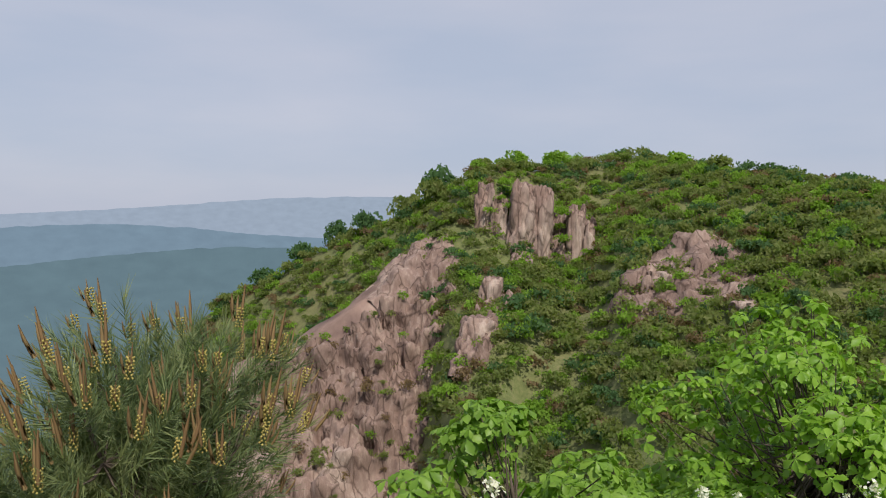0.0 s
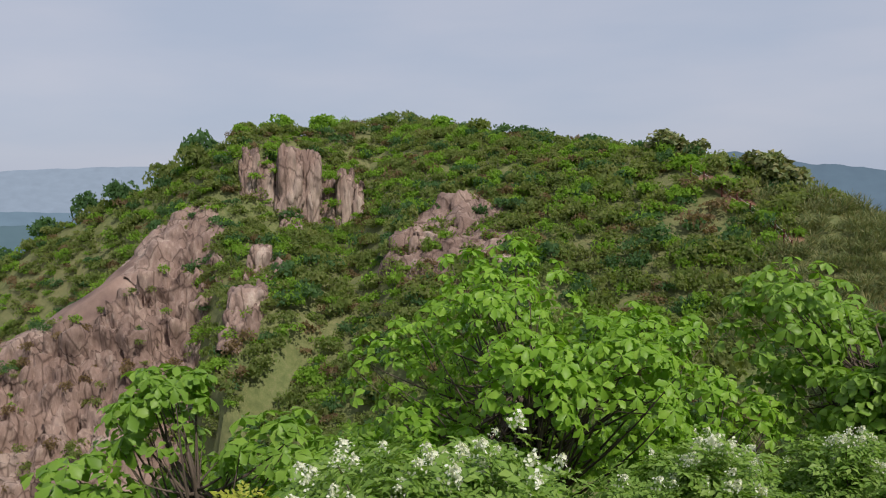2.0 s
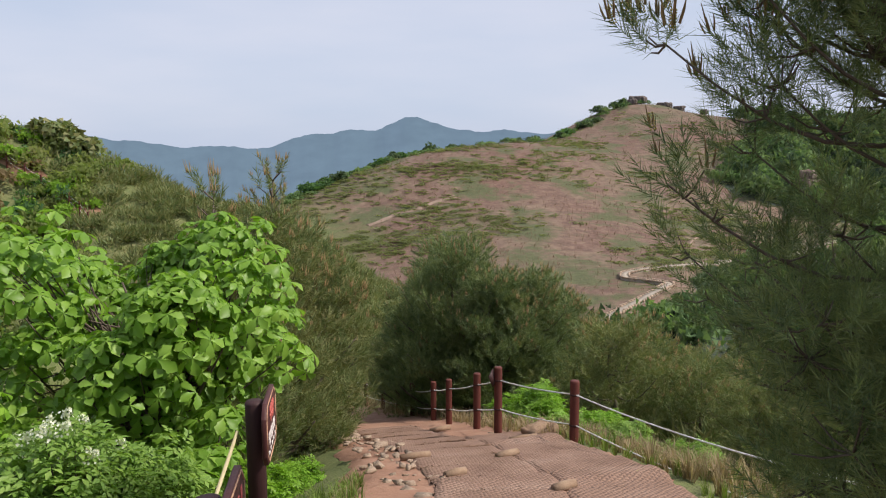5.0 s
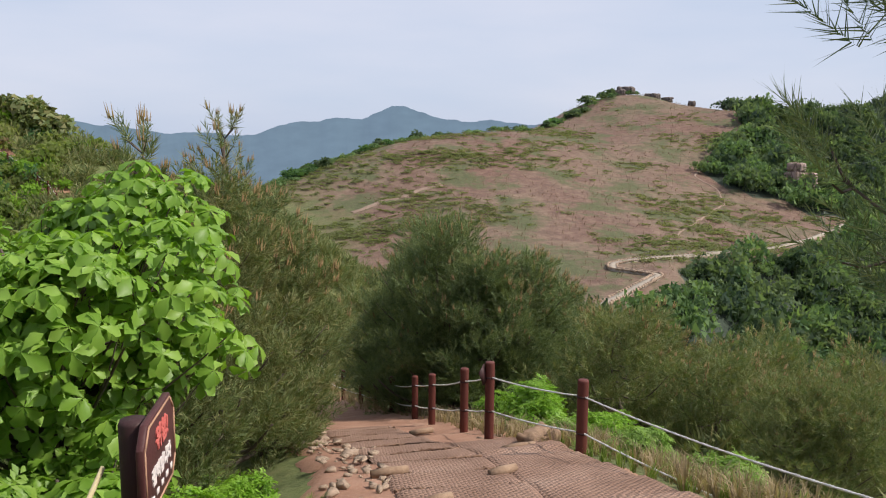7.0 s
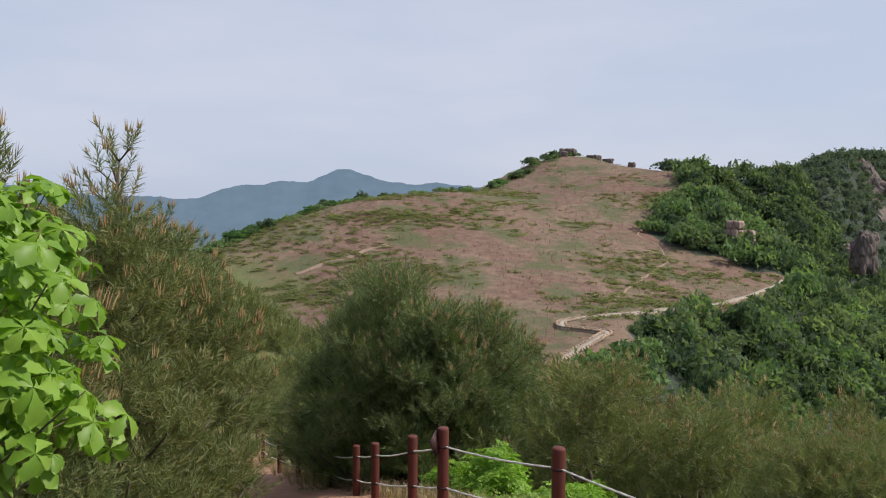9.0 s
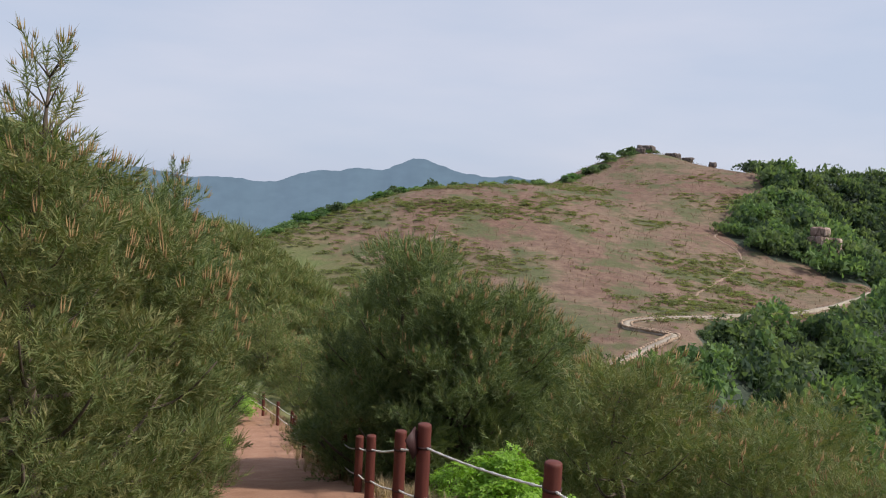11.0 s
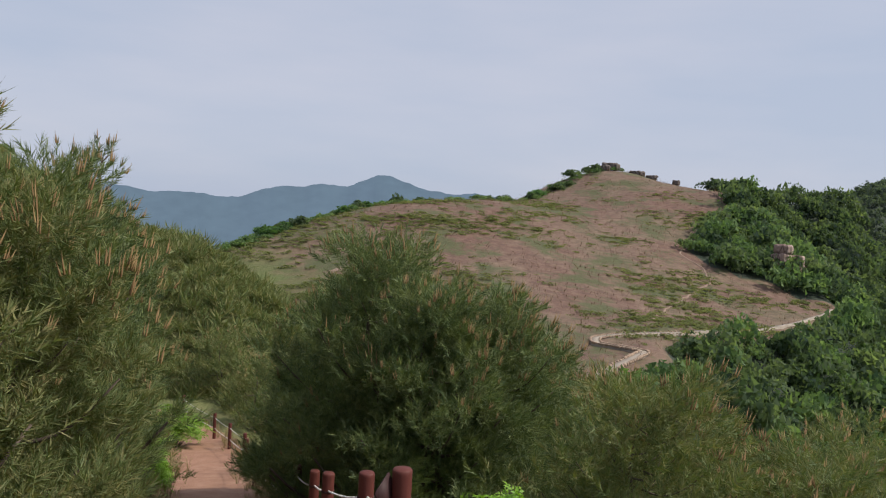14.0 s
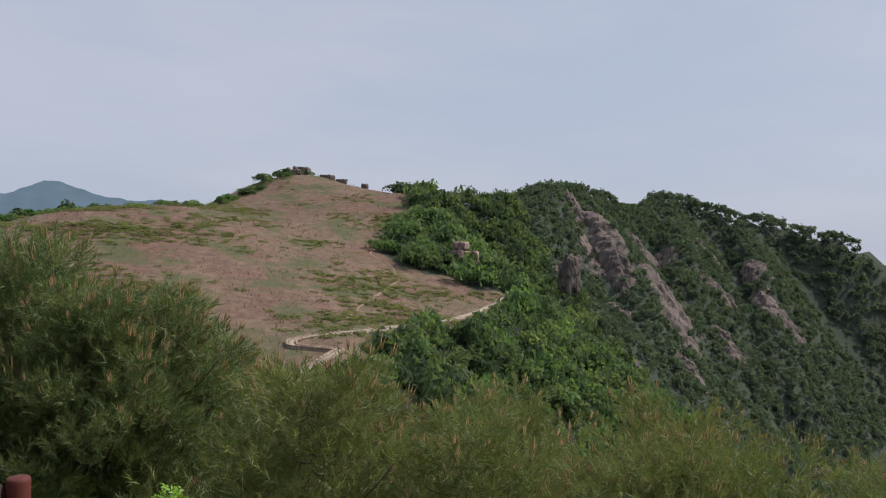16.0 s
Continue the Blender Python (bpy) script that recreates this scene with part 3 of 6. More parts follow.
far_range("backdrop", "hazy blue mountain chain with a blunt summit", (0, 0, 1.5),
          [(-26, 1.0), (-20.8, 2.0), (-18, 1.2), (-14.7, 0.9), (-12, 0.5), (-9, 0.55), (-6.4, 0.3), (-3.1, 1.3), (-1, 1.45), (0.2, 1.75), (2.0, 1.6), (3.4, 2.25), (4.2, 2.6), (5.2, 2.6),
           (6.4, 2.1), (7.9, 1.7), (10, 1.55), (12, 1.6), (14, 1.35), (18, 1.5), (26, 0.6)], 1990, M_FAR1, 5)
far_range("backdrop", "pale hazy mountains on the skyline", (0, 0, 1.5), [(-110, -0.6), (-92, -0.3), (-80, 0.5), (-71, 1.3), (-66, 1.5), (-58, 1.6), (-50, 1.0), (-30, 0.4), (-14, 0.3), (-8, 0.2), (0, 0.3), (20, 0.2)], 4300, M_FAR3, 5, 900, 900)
far_range("backdrop", "long forested hill across the valley, glowing with painted blue haze", (0, 0, 1.5), [(-125, -3), (-100, -1.6), (-89, -0.9), (-82, -0.6), (-77, -0.8), (-72, -1.3), (-66, -1.6), (-50, -2.0)], 2300, M_FAR2, 3, 900, 620)
far_range("backdrop", "lower hill in the valley, glowing with painted blue-green haze", (0, 0, 1.5), [(-125, -5), (-100, -4), (-88, -3.4), (-80, -2.6), (-74, -2.2), (-64, -2.4), (-50, -3.5)], 1500, M_FAR15, 3, 700, 420)

# ---- plants: units ----
def leaf_unit(lobes, width, curl=0.25):
    """One leaf along +y: a wavy-edged blade folded along its midrib."""
    t = np.linspace(0, 1, lobes)
    w = width * np.interp(t, [0, 0.12, 0.35, 0.62, 0.8, 0.93, 1], [0.04, 0.14, 0.55, 1.0, 0.92, 0.5, 0.0])
    w = w * np.where(np.arange(lobes) % 2 == 0, 0.84, 1.12)
    z = -curl * t ** 2
    mid = np.stack([0 * t, t, z], axis=1)
    lt, rt = np.stack([-w, t, z + 0.35 * w], axis=1), np.stack([w, t, z + 0.35 * w], axis=1)
    v = np.concatenate([mid, lt, rt])
    f = []
    for k in range(lobes - 1):
        m0, m1, l0, l1, r0, r1 = k, k + 1, lobes + k, lobes + k + 1, 2 * lobes + k, 2 * lobes + k + 1
        f += [(m0, m1, l1), (m0, l1, l0), (m0, r0, r1), (m0, r1, m1)]
    return v, np.array(f)


def whorl_unit(rng, leaf, n, droop=(0.0, 0.55), size=(0.75, 1.1)):
    """Leaves round a shoot that points along +z."""
    out = []
    for k in range(n):
        m = pose(0, 0, 0, 0, 0, 360 * k / n + rng.uniform(-18, 18)) @ pose(0, 0.02, 0, -math.degrees(rng.uniform(*droop)) + 12, rng.uniform(-15, 15), 0)
        out.append(moved((leaf[0] * rng.uniform(*size), leaf[1]), m))
    return join(out)


def tuft_unit(rng, n, w, length=0.1, shoot=0.2):
    """A pine shoot along +z with needles all round it."""
    k = np.linspace(0, 1, n)
    a = rng.uniform(0, 6.283, n)
    open_a = np.radians(62 - 38 * k + rng.uniform(-12, 12, n))
    base = np.stack([0 * k, 0 * k, k * shoot], axis=1)
    d = np.stack([np.cos(a) * np.sin(open_a), np.sin(a) * np.sin(open_a), np.cos(open_a)], axis=1)
    side = np.cross(d, rng.normal(size=(n, 3)))
    side *= (w / 2) / np.linalg.norm(side, axis=1, keepdims=True)
    tip = base + d * (length * rng.uniform(0.75, 1.15, n))[:, None]
    v = np.stack([base - side, base + side, tip], axis=1).reshape(-1, 3)
    return v, np.arange(3 * n).reshape(-1, 3)


def candle_unit(rng, n, length, r):
    """Upright young pine shoots, a few together."""
    out = []
    for k in range(n):
        h = length * (1.0 if k == 0 else rng.uniform(0.45, 0.8))
        a, o = rng.uniform(0, 6.28), (0 if k == 0 else 0.02 + r * 2)
        p = np.array([[np.cos(a) * o, np.sin(a) * o, 0], [np.cos(a) * o * 1.5, np.sin(a) * o * 1.5, h * 0.55], [np.cos(a) * o * 1.7, np.sin(a) * o * 1.7, h]])
        out.append(tube(p, [r, r * 0.9, r * 0.25], 4, False))
    return join(out)


def spike_unit(rng, n, length, r):
    """Young pine shoots reduced to slim three-sided spikes."""
    out = []
    for k in range(n):
        h, a = length * rng.uniform(0.5, 1.0), rng.uniform(0, 6.28)
        c = np.array([np.cos(a), np.sin(a), 0]) * 0.03 * (k > 0)
        ring = np.array([[np.cos(t) * r, np.sin(t) * r, 0] for t in (0, 2.09, 4.19)])
        out.append((np.concatenate([ring + c, [c * 1.6 + [0, 0, h]]]), np.array([[0, 1, 3], [1, 2, 3], [2, 0, 3]])))
    return join(out)


def clump_unit(rng, n, leaf, squash=0.8, lumps=6):
    """A crown about 1 m in radius, its foot at z = 0: small leaf sprays on several lumps, with gaps between."""
    c = rng.normal(size=(lumps, 3))
    c = c / np.linalg.norm(c, axis=1, keepdims=True) * rng.uniform(0.3, 0.75, (lumps, 1))
    c[:, 2] = np.abs(c[:, 2]) * 0.9 + 0.1
    rad = rng.uniform(0.3, 0.55, lumps)
    pick = rng.integers(0, lumps, n)
    d = rng.normal(size=(n, 3))
    d /= np.linalg.norm(d, axis=1, keepdims=True)
    d[:, 2] = np.where(d[:, 2] < -0.3, -d[:, 2], d[:, 2])
    p = c[pick] + d * (rad[pick] * rng.uniform(0.7, 1.08, n))[:, None]
    p[:, 2] = np.maximum(p[:, 2] * squash + 0.25, 0.03)
    q = np.array([[-0.45, -0.4, 0.0], [0.5, -0.3, 0.12], [0.05, 0.65, 0.0]])
    rot = frames_along(d + 0.9 * rng.normal(size=(n, 3)), rng.uniform(0, 6.28, n))
    return scatter((q, np.array([[0, 1, 2]])), rot, p, leaf * rng.uniform(0.6, 1.35, n))


def needle_clump(rng, n, blade=0.024, length=0.3, lumps=11):
    """A low pine crown about 1 m in radius: bristling sprays on several pads."""
    c = rng.normal(size=(lumps, 3))
    c = c / np.linalg.norm(c, axis=1, keepdims=True) * rng.uniform(0.3, 0.8, (lumps, 1))
    c[:, 2] = np.abs(c[:, 2]) * 0.95
    pick = rng.integers(0, lumps, n)
    d = rng.normal(size=(n, 3)) * [1, 1, 0.6]
    d /= np.linalg.norm(d, axis=1, keepdims=True)
    p = c[pick] + d * rng.uniform(0.05, 0.34, (n, 1))
    p[:, 2] = np.maximum(p[:, 2], 0.02)
    q = np.array([[-blade, 0, 0], [blade, 0, 0], [0, 0, length]])
    return scatter((q, np.array([[0, 1, 2]])), frames_along(d * 0.9 + [0, 0, 0.75] + 0.25 * rng.normal(size=(n, 3)), rng.uniform(0, 6.28, n)), p, rng.uniform(0.6, 1.3, n))


RNG = np.random.default_rng(11)
OAK_LEAF = leaf_unit(8, 0.3, 0.34)
OAK_WHORLS = [whorl_unit(RNG, OAK_LEAF, 6, (0.12, 0.8)) for _ in range(3)]
LEAFLET = (np.array([[0, 0, 0], [-0.24, 0.5, 0.05], [0, 1, -0.12], [0.24, 0.5, 0.05]]), np.array([[0, 2, 1], [0, 3, 2]]))


def pinnate_unit(rng):
    """A compound leaf along +y: paired leaflets and one at the end."""
    out = []
    for k in range(3):
        for s in (-1, 1):
            out.append(moved((LEAFLET[0] * (0.36 + 0.06 * k), LEAFLET[1]), pose(0, 0.2 + 0.24 * k, -0.06 * k * k * 0.4, rng.uniform(-10, 10), rng.uniform(-15, 15), -s * rng.uniform(50, 66))))
    out.append(moved((LEAFLET[0] * 0.46, LEAFLET[1]), pose(0, 0.8, -0.1, -15, 0, 0)))
    return join(out)


PINNATE = pinnate_unit(RNG)
SPRAYS = [whorl_unit(RNG, PINNATE, 5, (-0.5, 0.5), (0.7, 1.1)) for _ in range(2)]


def blossom_unit(rng, n=34):
    """A loose white panicle, broader at its foot."""
    q = np.array([[-0.5, -0.5, 0], [0.5, -0.4, 0.2], [0.4, 0.5, 0], [-0.5, 0.4, 0.2]])
    k = rng.uniform(0, 1, n)
    a, r = rng.uniform(0, 6.28, n), 0.75 * (1.05 - k) ** 0.6 * rng.uniform(0.2, 1, n)
    p = np.stack([np.cos(a) * r, np.sin(a) * r, k * 0.6 + 0.15 * np.sin(a * 3)], axis=1)
    return scatter((q, np.array([[0, 1, 2], [0, 2, 3]])), frames_along(rng.normal(size=(n, 3)), a), p, rng.uniform(0.13, 0.24, n))


BLOSSOM = blossom_unit(RNG)


def branching(rng, targets, foot, top, r0, sides=5):
    """Trunk and limbs from a foot to points in the crown."""
    foot, top = np.array(foot, dtype=float), np.array(top, dtype=float)
    k = np.linspace(0, 1, 7)[:, None]
    bend = rng.normal(size=3) * 0.06 * np.linalg.norm(top - foot)
    spine = foot + (top - foot) * k + np.sin(k * 3.1) * bend
    out = [tube(spine, r0 * (1 - 0.8 * k[:, 0]), sides + 2)]
    for tgt in targets:
        s = rng.uniform(0.15, 0.8)
        a = foot + (top - foot) * s + np.sin(s * 3.1) * bend
        mid = (a + tgt) / 2 + np.array([0, 0, -0.08]) * np.linalg.norm(tgt - a) + rng.normal(size=3) * 0.04
        path = np.array([(1 - q) ** 2 * a + 2 * q * (1 - q) * mid + q * q * tgt for q in np.linspace(0, 1, 6)])
        out.append(tube(path, r0 * 0.42 * (1 - s * 0.5) * np.linspace(1, 0.2, 6), sides))
    return join(out)


def pine(name, label, at, tall, radius, seed, tufts=900, needles=46, w=0.004, candles=0.35, lean=(0, 0), needle_mat=None, group="", low=0.08, length=0.1, cone=0.16, pollen=0.0, keep=None, reaching=(), cones=0, leader=0.0):
    """A bushy mountain pine: trunk, upswept limbs, needle shoots, pale candles."""
    rng = np.random.default_rng(seed)
    root = thing(name, label, "pine tree", at, group)
    limbs, tips, ways = [], [], []
    n_limb = int(12 + tall * 5)
    top = np.array([lean[0], lean[1], tall])
    for j in range(n_limb + len(reaching)):
        h = low + (0.98 - low) * min(1, (j + 0.5) / n_limb)
        a = j * 2.4 + rng.uniform(-0.5, 0.5)
        reach = radius * (1.02 - h) ** 0.5 * min(1, 0.8 + h * 2.2) * rng.uniform(0.5, 1.22)
        s = top * h
        out_d = np.array([np.cos(a), np.sin(a), 0])
        rise = reach * rng.uniform(0.25, 0.6) + 0.1
        e = s + out_d * reach + np.array([0, 0, rise])
        if j >= n_limb:
            e = np.array(reaching[j - n_limb]) - np.array(at)
            h = max(0.1, (e[2] - 0.35) / tall)
            s = top * h
            out_d = (e - s) * [1, 1, 0] / np.linalg.norm((e - s)[:2])
            reach = np.linalg.norm(e - s) * 0.8
        elif keep is not None and not keep(e + np.array(at)):
            continue
        q = np.linspace(0, 1, 7)[:, None]
        path = s + (e - s) * q + np.array([0, 0, -0.22 * reach]) * np.sin(q * 3.14)
        limbs.append(tube(path if w < 0.02 else path[::3], (0.012 * tall * (1.1 - h) if j < n_limb else 0.016) * np.linspace(1, 0.3, 7 if w < 0.02 else 3), 5 if w < 0.02 else 3, w < 0.02))
        n_t = max(3, int(tufts / n_limb * (0.4 + 1.2 * reach / radius)))
        if j >= n_limb:
            n_t = min(n_t, 40) if e[2] + at[2] > 0.62 or e[1] + at[1] > 5 else 90
        n_pad = max(2, int(round(reach / 0.42)) + 1)
        pad_k = np.clip(np.linspace(0.42, 0.98, n_pad) + rng.normal(0, 0.05, n_pad), 0.3, 1)
        pad_r = rng.uniform(0.75, 1.2, n_pad) * (0.1 + 0.13 * radius)
        if j >= n_limb:
            pad_r *= 0.6 if n_t < 60 else 0.9
        aside = np.cross(out_d, [0, 0, 1]) * (rng.uniform(-0.3, 0.3, n_pad) * reach * (pad_k < 0.85))[:, None]
        own = rng.integers(0, n_pad, n_t)
        own[0] = n_pad - 1
        base = np.stack([np.interp(pad_k[own], q[:, 0], path[:, c]) for c in range(3)], axis=1)
        turn, far = rng.uniform(0, 6.283, n_t), np.sqrt(rng.uniform(0, 1, n_t))
        disc = np.stack([np.cos(turn), np.sin(turn), 0 * turn], axis=1) * far[:, None]
        spread = aside[own] + disc * pad_r[own][:, None] + np.stack([0 * far, 0 * far, pad_r[own] * (0.5 - 0.6 * far ** 2) + rng.normal(0, 0.05, n_t)], axis=1)
        spread[0] = 0
        tips.append(base + spread)
        ways.append(out_d * 0.35 + disc * 0.85 + np.array([0, 0, 0.8]) + rng.normal(size=(n_t, 3)) * 0.22)
        if w < 0.006:
            for b, p in zip(base[1::3], (base + spread)[1::3]):
                limbs.append(tube(np.array([b, (b + p) / 2 + [0, 0, -0.02], p]), [0.007, 0.006, 0.004], 3, False))
    if leader:
        limbs.append(tube(np.array([top * 0.94, top + [0.02, 0, leader * 0.5], top + [0.05, 0.02, leader]]), [0.03, 0.02, 0.008], 5))
        for z in (0.25, 0.62, 1.0):
            a = rng.uniform(0, 6.28, 5)
            arm = np.stack([np.cos(a), np.sin(a), 0 * a + 0.9], axis=1) * 0.3 * (1.1 - 0.5 * z)
            ring = top + np.array([0.05 * z, 0, leader * z])
            limbs.extend(tube(np.array([ring, ring + v * 0.6, ring + v]), [0.01, 0.008, 0.004], 4) for v in arm)
            tips.append(np.repeat(ring + arm * 0.75, 2, axis=0))
            ways.append(np.repeat(arm + [0, 0, 0.3], 2, axis=0) + rng.normal(size=(10, 3)) * 0.08)
    tips, ways = np.concatenate(tips), np.concatenate(ways)
    k = np.linspace(0, 1, 8)[:, None]
    limbs.append(tube(top * k + np.sin(k * 6) * 0.03 * tall * rng.normal(size=3) * [1, 1, 0], 0.022 * tall * (1.08 - k[:, 0]), 8))
    piece("trunk", join(limbs), M_BARK, root, "grey-brown trunk and limbs")
    units = [tuft_unit(rng, needles, w, length, 2.0 * length) for _ in range(2)]
    rot = frames_along(ways, rng.uniform(0, 6.28, len(tips)))
    half = len(tips) // 2
    size = rng.uniform(0.8, 1.25, len(tips))
    geo = join([scatter(units[0], rot[:half], tips[:half], size[:half]), scatter(units[1], rot[half:], tips[half:], size[half:])])
    piece("crown", geo, needle_mat or M_NEEDLE, root, "dense green needle crown")
    score = tips[:, 2] / tall + np.hypot(tips[:, 0], tips[:, 1]) / radius * 0.6 + rng.uniform(0, 0.5, len(tips))
    pick = np.argsort(-score)[: int(len(tips) * candles)]
    up = ways[pick] / np.linalg.norm(ways[pick], axis=1, keepdims=True) * 0.5 + np.array([0, 0, 1.0])
    end = tips[pick] + rot[pick][:, :, 2] * 2.0 * length * size[pick][:, None]
    if len(pick):
        unit = candle_unit(rng, 4, cone, w * 1.5) if w < 0.006 else spike_unit(rng, 3, cone, 0.011)
        rots, sizes = frames_along(up, 0 * size[pick]), rng.uniform(0.5, 1.25, len(pick))
        if w < 0.006:
            shared = mesh_of("candle", unit, M_CANDLE)
            for r3, e3, s3 in list(zip(rots, end, sizes))[:290]:
                ob = new("candle", shared)
                ob.parent = root
                ob.matrix_basis = Matrix.LocRotScale(Vector(e3), Matrix(r3.tolist()).to_quaternion(), Vector((s3, s3, s3)))
        else:
            tagged(piece("new_growth", scatter(unit, rots, end, sizes), M_CANDLE, root, "tan upright young shoots"), kind="stuff")
    if cones:
        scale_unit = np.array([[-0.5, 0, 0], [0.5, 0, 0], [0, 0.9, 0.35], [0, 0.3, -0.25]])
        scales = []
        for q in range(26):
            scales.append(moved((scale_unit * 0.016, np.array([[0, 1, 2], [0, 3, 1], [1, 3, 2], [0, 2, 3]])), pose(0, 0, 0.006 + 0.0019 * q, 0, 0, q * 137.5) @ pose(0, 0.013 * math.sin(0.35 + q * 0.105), 0)))
        shared = mesh_of("pine_cone", join(scales), M_CONE)
        for q in rng.choice(len(tips), cones, replace=False):
            ob = new("pine_cone", shared)
            ob.parent = root
            ob.matrix_basis = Matrix.LocRotScale(Vector(tips[q]), Euler(rng.uniform(-1, 1, 3).tolist()), Vector((1.15, 1.15, 1.15)))
    if pollen:
        few = pick[: int(len(pick) * pollen)]
        base = tips[few] + rot[few][:, :, 2] * 1.75 * length * size[few][:, None]
        q = np.array([[0, 0, -0.5], [0.5, 0, 0], [0, 0.5, 0], [-0.5, 0, 0], [0, -0.5, 0], [0, 0, 0.5]])
        octa = np.array([[0, 2, 1], [0, 3, 2], [0, 4, 3], [0, 1, 4], [5, 1, 2], [5, 2, 3], [5, 3, 4], [5, 4, 1]])
        grains = []
        for z in np.linspace(0, 0.075, 7):
            for a in np.linspace(0, 6.28, 5, endpoint=False):
                grains.append((q * 0.011 + np.array([np.cos(a + z * 60) * 0.013, np.sin(a + z * 60) * 0.013, z]), octa))
        piece("pollen", scatter(join(grains), frames_along(up[: len(few)], 0 * few), base, np.ones(len(few))), M_POLLEN, root, "yellow pollen cones")
    return root


OAK_MESHES = {m: [mesh_of("leafy_twig", w, m) for w in OAK_WHORLS] for m in (M_OAK, M_OAK_YELLOW)}


def oak(label, at, centre, radii, seed, whorls=420, material=None, leaf=0.2, group="oaks beside the trail", loose=0):
    """A young oak: limbs to a lumpy crown of leaf whorls. centre: of the crown, from its foot."""
    rng = np.random.default_rng(seed)
    root = thing("oak_tree", label, "oak tree", at, group)
    lumps = rng.normal(size=(13, 3))
    lumps /= np.linalg.norm(lumps, axis=1, keepdims=True)
    lumps *= rng.uniform(0.45, 0.8, (13, 1))
    rad = rng.uniform(0.3, 0.46, 13)
    pick = rng.integers(0, 13, whorls)
    d = rng.normal(size=(whorls, 3))
    d /= np.linalg.norm(d, axis=1, keepdims=True)
    d[:, 2] = np.where(d[:, 2] < -0.45, -d[:, 2], d[:, 2])
    p = (lumps[pick] + d * (rad[pick] * rng.uniform(0.6, 1.1, whorls))[:, None]) * np.array(radii) + np.array(centre)
    ways = d * 0.8 + np.array([0, 0, 0.75]) + rng.normal(size=(whorls, 3)) * 0.25
    rot = frames_along(ways, rng.uniform(0, 6.28, whorls))
    size = leaf * rng.uniform(0.7, 1.2, whorls)
    order = np.argsort(-(0.6 * p[:, 0] - p[:, 1]))
    single, rest = order[:loose], order[loose:]
    for k in single:
        ob = new("leafy_twig", OAK_MESHES[material or M_OAK][k % 3])
        ob.parent = root
        ob.matrix_basis = Matrix.LocRotScale(Vector(p[k]), Matrix(rot[k].tolist()).to_quaternion(), Vector([size[k]] * 3))
    third = np.array_split(rest, 3)
    piece("crown", join([scatter(OAK_WHORLS[k], rot[s], p[s], size[s]) for k, s in enumerate(third)]), material or M_OAK, root, "fresh green lobed leaves")
    targets = [lumps[k] * np.array(radii) + np.array(centre) for k in range(13)] + [p[k] for k in range(0, whorls, 7)]
    piece("trunk", branching(rng, targets, (0, 0, -0.15), np.array(centre) + [0, 0, radii[2] * 0.4], 0.055), M_BARK, root, "thin dark trunk and limbs")
    return root


def shrub(name, label, category, at, radii, seed, sprays, material, leaf, flowers=0, group="", bloom=0.085):
    """A many-stemmed shrub of compound leaves, with or without blossom."""
    rng = np.random.default_rng(seed)
    root = thing(name, label, category, at, group)
    d = rng.normal(size=(sprays, 3))
    d /= np.linalg.norm(d, axis=1, keepdims=True)
    d[:, 2] = np.abs(d[:, 2]) * 1.1 - 0.25
    bumpy = 0.8 + 0.25 * np.sin(d[:, 0] * 5 + seed) * np.cos(d[:, 1] * 4 + seed)
    p = d * (rng.uniform(0.35, 1.0, sprays) ** 0.5 * bumpy)[:, None] * np.array(radii) + np.array([0, 0, radii[2] * 0.55])
    p[:, 2] = np.maximum(p[:, 2], 0.05)
    ways = d * 0.6 + np.array([0, 0, 0.9]) + rng.normal(size=(sprays, 3)) * 0.3
    rot = frames_along(ways, rng.uniform(0, 6.28, sprays))
    half = sprays // 2
    size = leaf * rng.uniform(0.7, 1.25, sprays)
    piece("crown", join([scatter(SPRAYS[0], rot[:half], p[:half], size[:half]), scatter(SPRAYS[1], rot[half:], p[half:], size[half:])]), material, root, "small compound leaves")
    stems = [tube(np.array([[0, 0, -0.1], q * [0.45, 0.45, 0.5], q]), [0.012, 0.009, 0.003], 4, False) for q in p[:: max(1, sprays // 60)]]
    piece("stem_wood", join(stems), M_BARK, root, "thin grey stems")
    if flowers:
        top = np.argsort(-(p[:, 2] + rng.uniform(0, 0.25, sprays)))[:flowers]
        geo = scatter(BLOSSOM, frames_along(ways[top] + np.array([0, 0, 0.6]), size[top]), p[top] + [0, 0, 0.05], bloom * rng.uniform(0.6, 1.2, len(top)))
        piece("blossom", geo, M_FLOWER, root, "loose white flower clusters")
    return root


# ---- trail ----
def trail_point(t):
    """Point on the trail's centre line; t is its y."""
    ys = [p[1] for p in TRAIL]
    return np.array([np.interp(t, ys, [p[0] for p in TRAIL]), t, np.interp(t, ys, [p[2] for p in TRAIL])])


